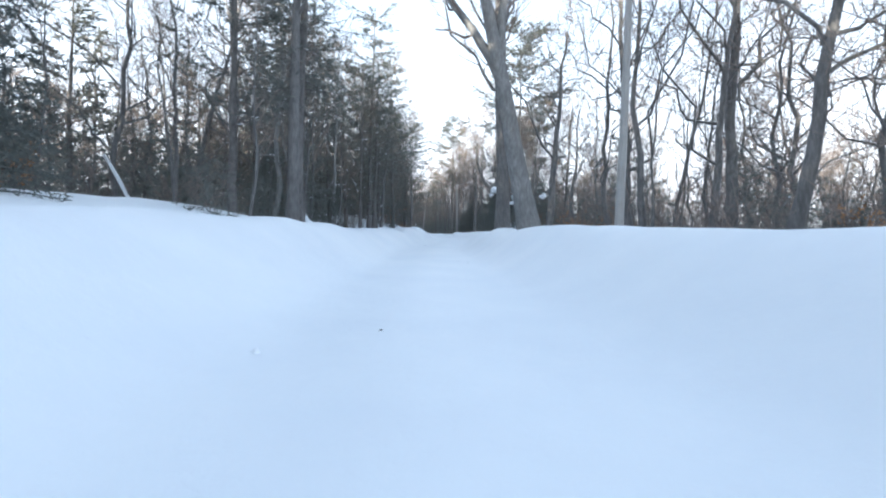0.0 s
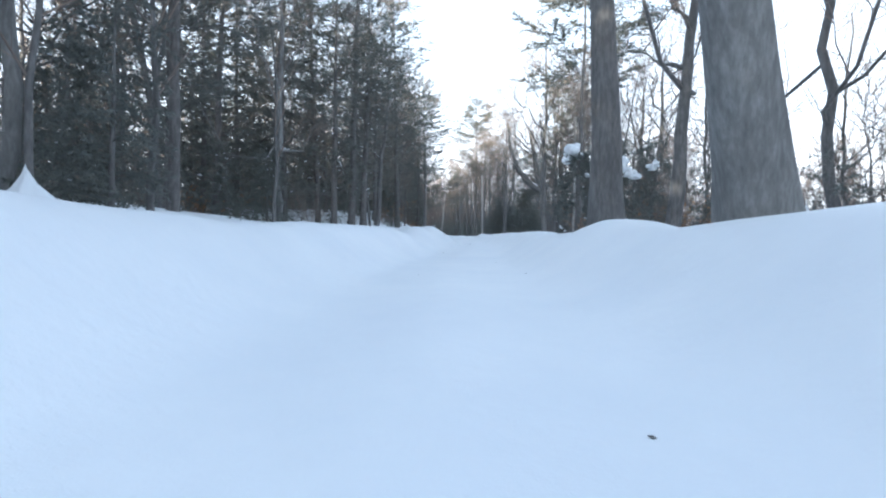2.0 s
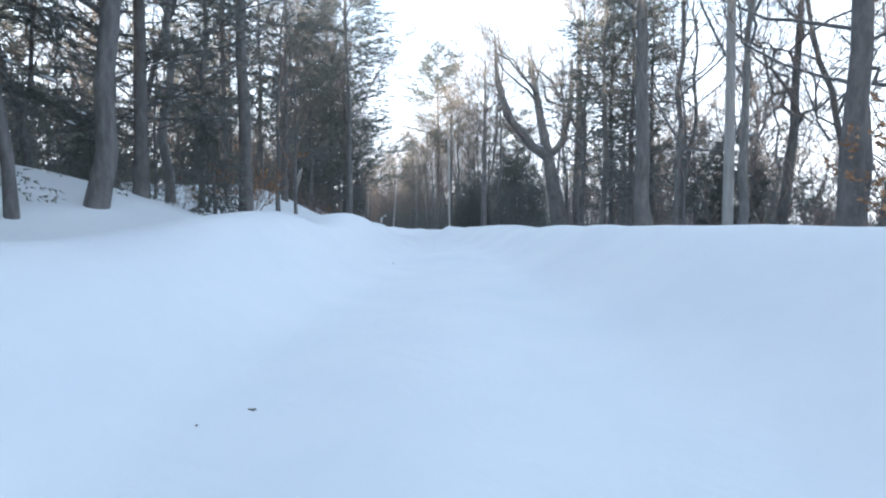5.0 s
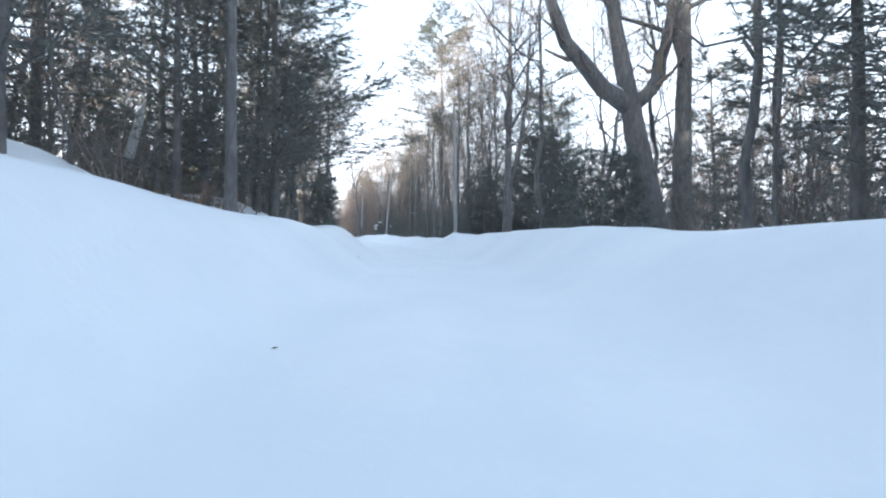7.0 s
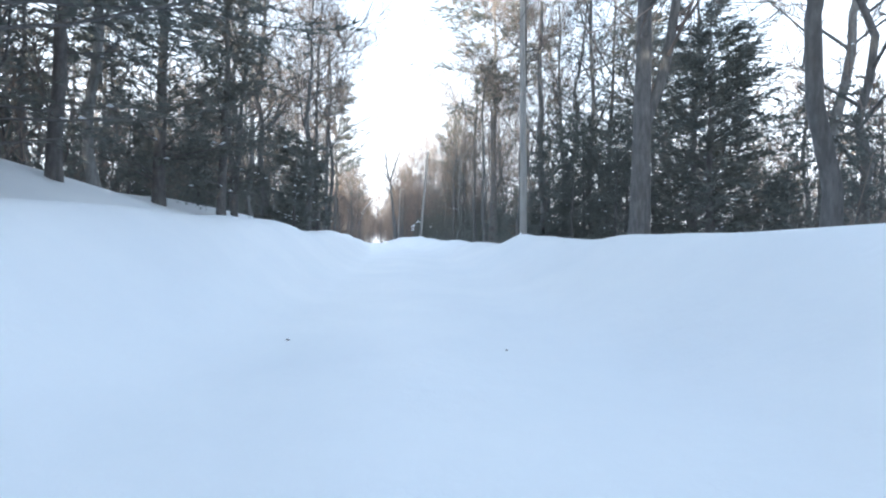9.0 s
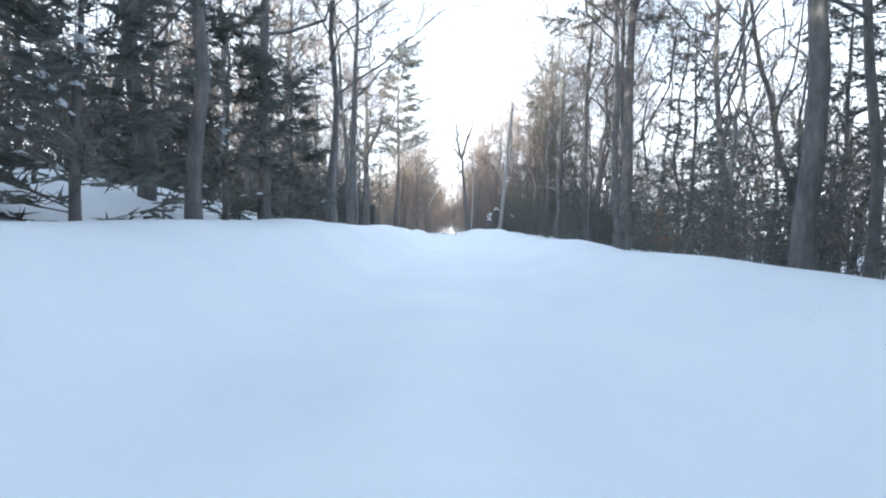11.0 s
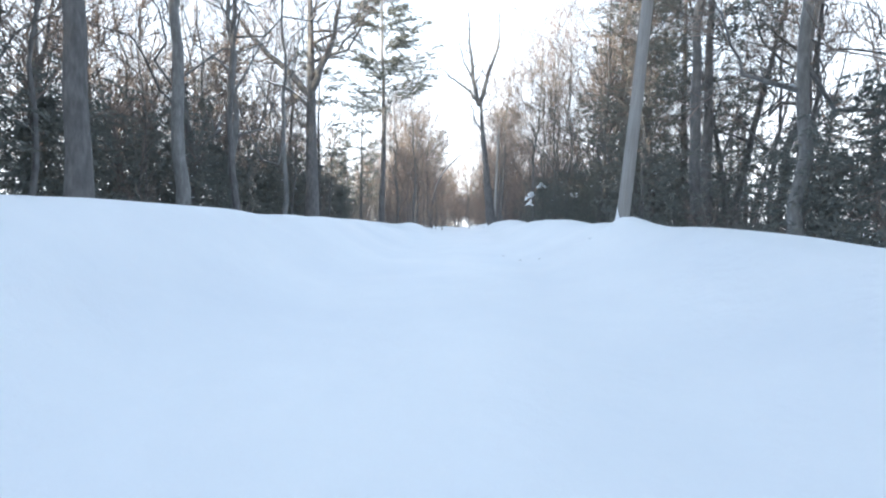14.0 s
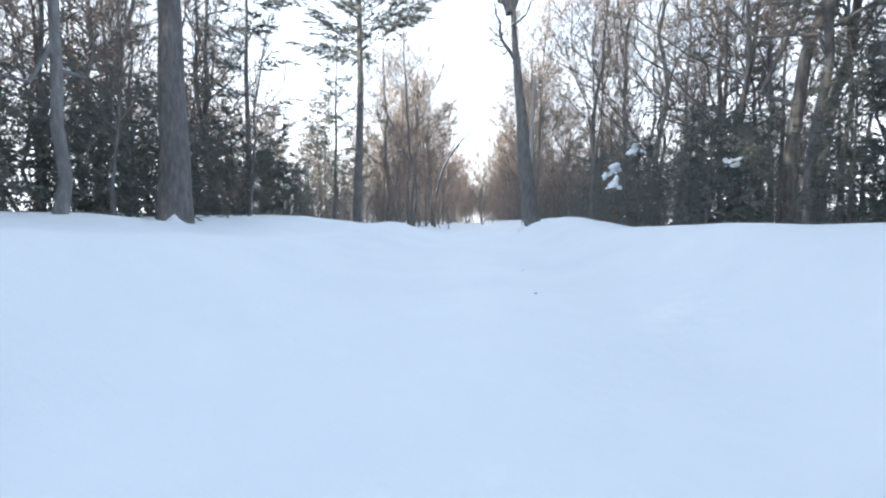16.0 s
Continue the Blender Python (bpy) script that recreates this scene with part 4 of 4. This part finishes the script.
# snow drifted against trunks and poles: x, y, width, height
for x, y, w, h in ((-7.5, 24.3, 0.62, 0.85), (5.95, 26.1, 0.4, 0.8), (4.9, 32.6, 0.3, 0.35), (-16.2, 161.7, 0.35, 0.5), (2.15, 98.85, 0.2, 0.3), (-7.42, 133.9, 0.15, 0.5), (-27.2, 150.9, 0.5, 0.5), (-18.5, 128.3, 0.3, 0.35)):
    tagged(lump("snow_drift", rng, (x, y, float(ground(x, y)) - 0.12), (w, w, h), SNOW, 0.25, peak=2.3), "white snow heaped against a trunk's foot", "snow", "heaps of snow")


def snow_tree(seed, x, y, h, clumps):
    """A young hemlock bowed under clumps of snow. clumps: offset x, y, height, size."""
    ob = hemlock(seed, h, 70 if h < 2 else 46, 0.36, 20, 0.14, 0.04 if h < 2 or y > 100 else 0.28)
    stand(ob, x, y)
    mark(x, y, 1.5)
    tagged(ob, "young hemlock with clumps of snow on its boughs", "tree", "evergreen saplings")
    foot = float(ground(x, y)) - 0.1
    for a, b, z, s in clumps:
        tagged(cluster(rng, (x + a, y + b, foot + z), s * 1.25), "white clump of snow resting on hemlock boughs", "snow", "snow clumps")


snow_tree(301, 4.2, 37.2, 3.9, [(-0.1, -0.1, 3.55, 0.42), (-0.6, -0.3, 3.2, 0.2), (0.3, -0.6, 2.5, 0.1)])
snow_tree(302, 6.0, 37.4, 3.6, [(-0.1, -0.2, 3.25, 0.45), (0.5, -0.3, 3.0, 0.3), (-0.6, -0.5, 2.9, 0.2)])
snow_tree(303, 6.5, 43.0, 1.6, [(-0.14, -0.25, 1.35, 0.24), (0.12, -0.25, 1.05, 0.22), (-0.02, -0.35, 0.75, 0.18), (0.22, -0.3, 0.5, 0.14)])
snow_tree(307, 4.75, 42.6, 0.8, [(-0.08, -0.1, 0.4, 0.1), (0.12, -0.12, 0.28, 0.09)])
snow_tree(304, 8.0, 41.0, 6.0, [(-1.1, -0.5, 3.0, 0.2), (0.6, -1.0, 4.0, 0.25)])
snow_tree(305, -11.2, 159.6, 4.4, [(-0.2, -0.2, 3.5, 0.34), (-1.0, -0.4, 2.6, 0.26), (-0.9, -0.9, 1.9, 0.22), (-1.3, -0.4, 2.3, 0.15)])
snow_tree(306, -9.2, 156.5, 5.0, [(0.4, -0.8, 2.6, 0.2)])


def limb_thing(name, pts, radii, label, category, mat, snow=True):
    p, r = np.array(pts, float), np.array(radii, float)
    q = np.linspace(0, len(p) - 1, 12)
    line = np.stack([np.interp(q, np.arange(len(p)), p[:, a]) for a in range(3)], -1)
    for _ in range(2):
        line[1:-1] = (line[:-2] + 2 * line[1:-1] + line[2:]) / 4
    rad = np.interp(q, np.arange(len(p)), r)
    ob = empty(name)
    v, f = skin(line[None], rad[None], 8)
    f = f.tolist() + [list(range(8))[::-1], list(range(11 * 8, 12 * 8))]
    link("wood", v, f, mat, ob)
    if snow:
        link("snow_cover", *skin((line + np.array([0, 0, 1.0]) * rad[:, None] * 0.7)[None], (rad * 0.85)[None], 7), SNOW, ob, "white snow lying along the top")
    tagged(ob, label, category)


limb_thing("fallen_log", [(-19.6, 25.2, 6.1), (-17.9, 24.05, 4.55), (-16.3, 22.9, float(ground(-16.3, 22.9)) - 0.05)], (0.1, 0.12, 0.13), "fallen snow-covered log leaning among the trees", "log", BARK_DARK)
limb_thing("bent_tree", [(-32.3, 193.1, float(ground(-32.3, 193.1)) - 0.2), (-31.9, 193.3, 10.5), (-31.0, 193.5, 13.4), (-29.4, 194.0, 16.0), (-27.0, 194.6, 18.2), (-23.7, 195.4, 20.0)], (0.17, 0.15, 0.12, 0.1, 0.07, 0.03), "bare tree bowed over in a long arch", "tree", BARK_DARK)
limb_thing("broken_branch", [(-12.1, 55.3, 9.6), (-11.4, 55.1, 8.6), (-11.1, 55.0, 7.4), (-10.8, 54.9, 5.8)], (0.08, 0.1, 0.06, 0.02), "broken branch hanging down with snow on it", "branch", BARK_GREY)
limb_thing("broken_branch", [(-10.6, 77.6, 6.2), (-10.2, 77.5, 7.4), (-9.9, 77.4, 8.2)], (0.16, 0.14, 0.03), "splintered pale branch stub holding snow", "branch", POLE_WOOD)

limb_thing("fallen_branch", [(5.2, 40.9, float(ground(5.2, 40.9)) + 0.25), (5.0, 41.6, float(ground(5.0, 41.6)) + 0.2), (4.6, 42.4, float(ground(4.6, 42.4)) + 0.05)], (0.015, 0.02, 0.012), "dry fallen branch lying on the snow bank", "branch", BARK_DARK, False)
limb_thing("fallen_branch", [(5.6, 40.2, float(ground(5.6, 40.2)) + 0.1), (5.1, 40.6, float(ground(5.1, 40.6)) + 0.22), (4.5, 40.8, float(ground(4.5, 40.8)) + 0.04)], (0.012, 0.02, 0.01), "thin fallen branch half sunk in snow", "branch", BARK_DARK)

limb_thing("fallen_branch", [(-8.35, 85.0, float(ground(-8.35, 85.0)) + 1.5), (-8.65, 84.6, float(ground(-8.65, 84.6)) + 0.7), (-8.9, 84.3, float(ground(-8.9, 84.3)) - 0.05)], (0.02, 0.03, 0.035), "broken branch leaning on a pine trunk", "branch", BARK_DARK, False)

# twig ends, cones and lumps of snow on the lane
for k, (x, y) in enumerate(((-0.8, 5.9), (0.6, 20.3), (1.0, 19.5), (1.2, 30.6), (-1.9, 30.2), (0.8, 37.8), (-2.2, 47.7), (-2.5, 47.4), (1.0, 41.3), (-1.9, 61.0), (-1.4, 66.3), (-0.3, 74.1), (-0.1, 76.8), (-1.9, 84.3), (0.7, 84.2), (-10.0, 134.8), (-9.4, 134.3), (-10.7, 136.1), (-14.5, 148.7), (-13.9, 145.8))):
    s = rng.uniform(0.6, 1.2)
    tagged(lump("bark_scrap", rng, (x, y, float(ground(x, y)) + 0.01), (0.028 * s, 0.012 * s, 0.007 * s), BARK_DARK, 0.6, rng.random() * 6), "dark scrap of bark lying on snow", "debris", "scraps on the lane")
for x, y in ((-2.0, 4.8), (-2.0, 60.9), (-2.4, 77.7), (-8.1, 133.9)):
    tagged(lump("snow_lump", rng, (x, y, float(ground(x, y))), (0.06, 0.045, 0.05), SNOW, 0.3), "small lump of snow fallen on the lane", "snow", "snow lumps")


def litter():
    """Fallen needles and twig ends under the trees beside the pole."""
    r = np.random.default_rng(8)
    n = 900
    y = r.uniform(90, 106, n)
    x = road_x(y) + r.uniform(3.6, 8, n)
    a, ln = r.random(n) * 6.283, r.uniform(0.02, 0.12, n)
    d = np.stack([np.cos(a), np.sin(a), 0 * a], -1) * ln[:, None]
    w = np.stack([-np.sin(a), np.cos(a), 0 * a], -1) * 0.006
    p = np.stack([x, y, ground(x, y) + 0.012], -1)
    V = np.stack([p + w, p - w, p + d], 1).reshape(-1, 3)
    tagged(link("needle_litter", V, np.arange(len(V)).reshape(-1, 3), TWIG, smooth_faces=False), "fallen brown needles scattered on snow", "litter", kind="stuff")


litter()
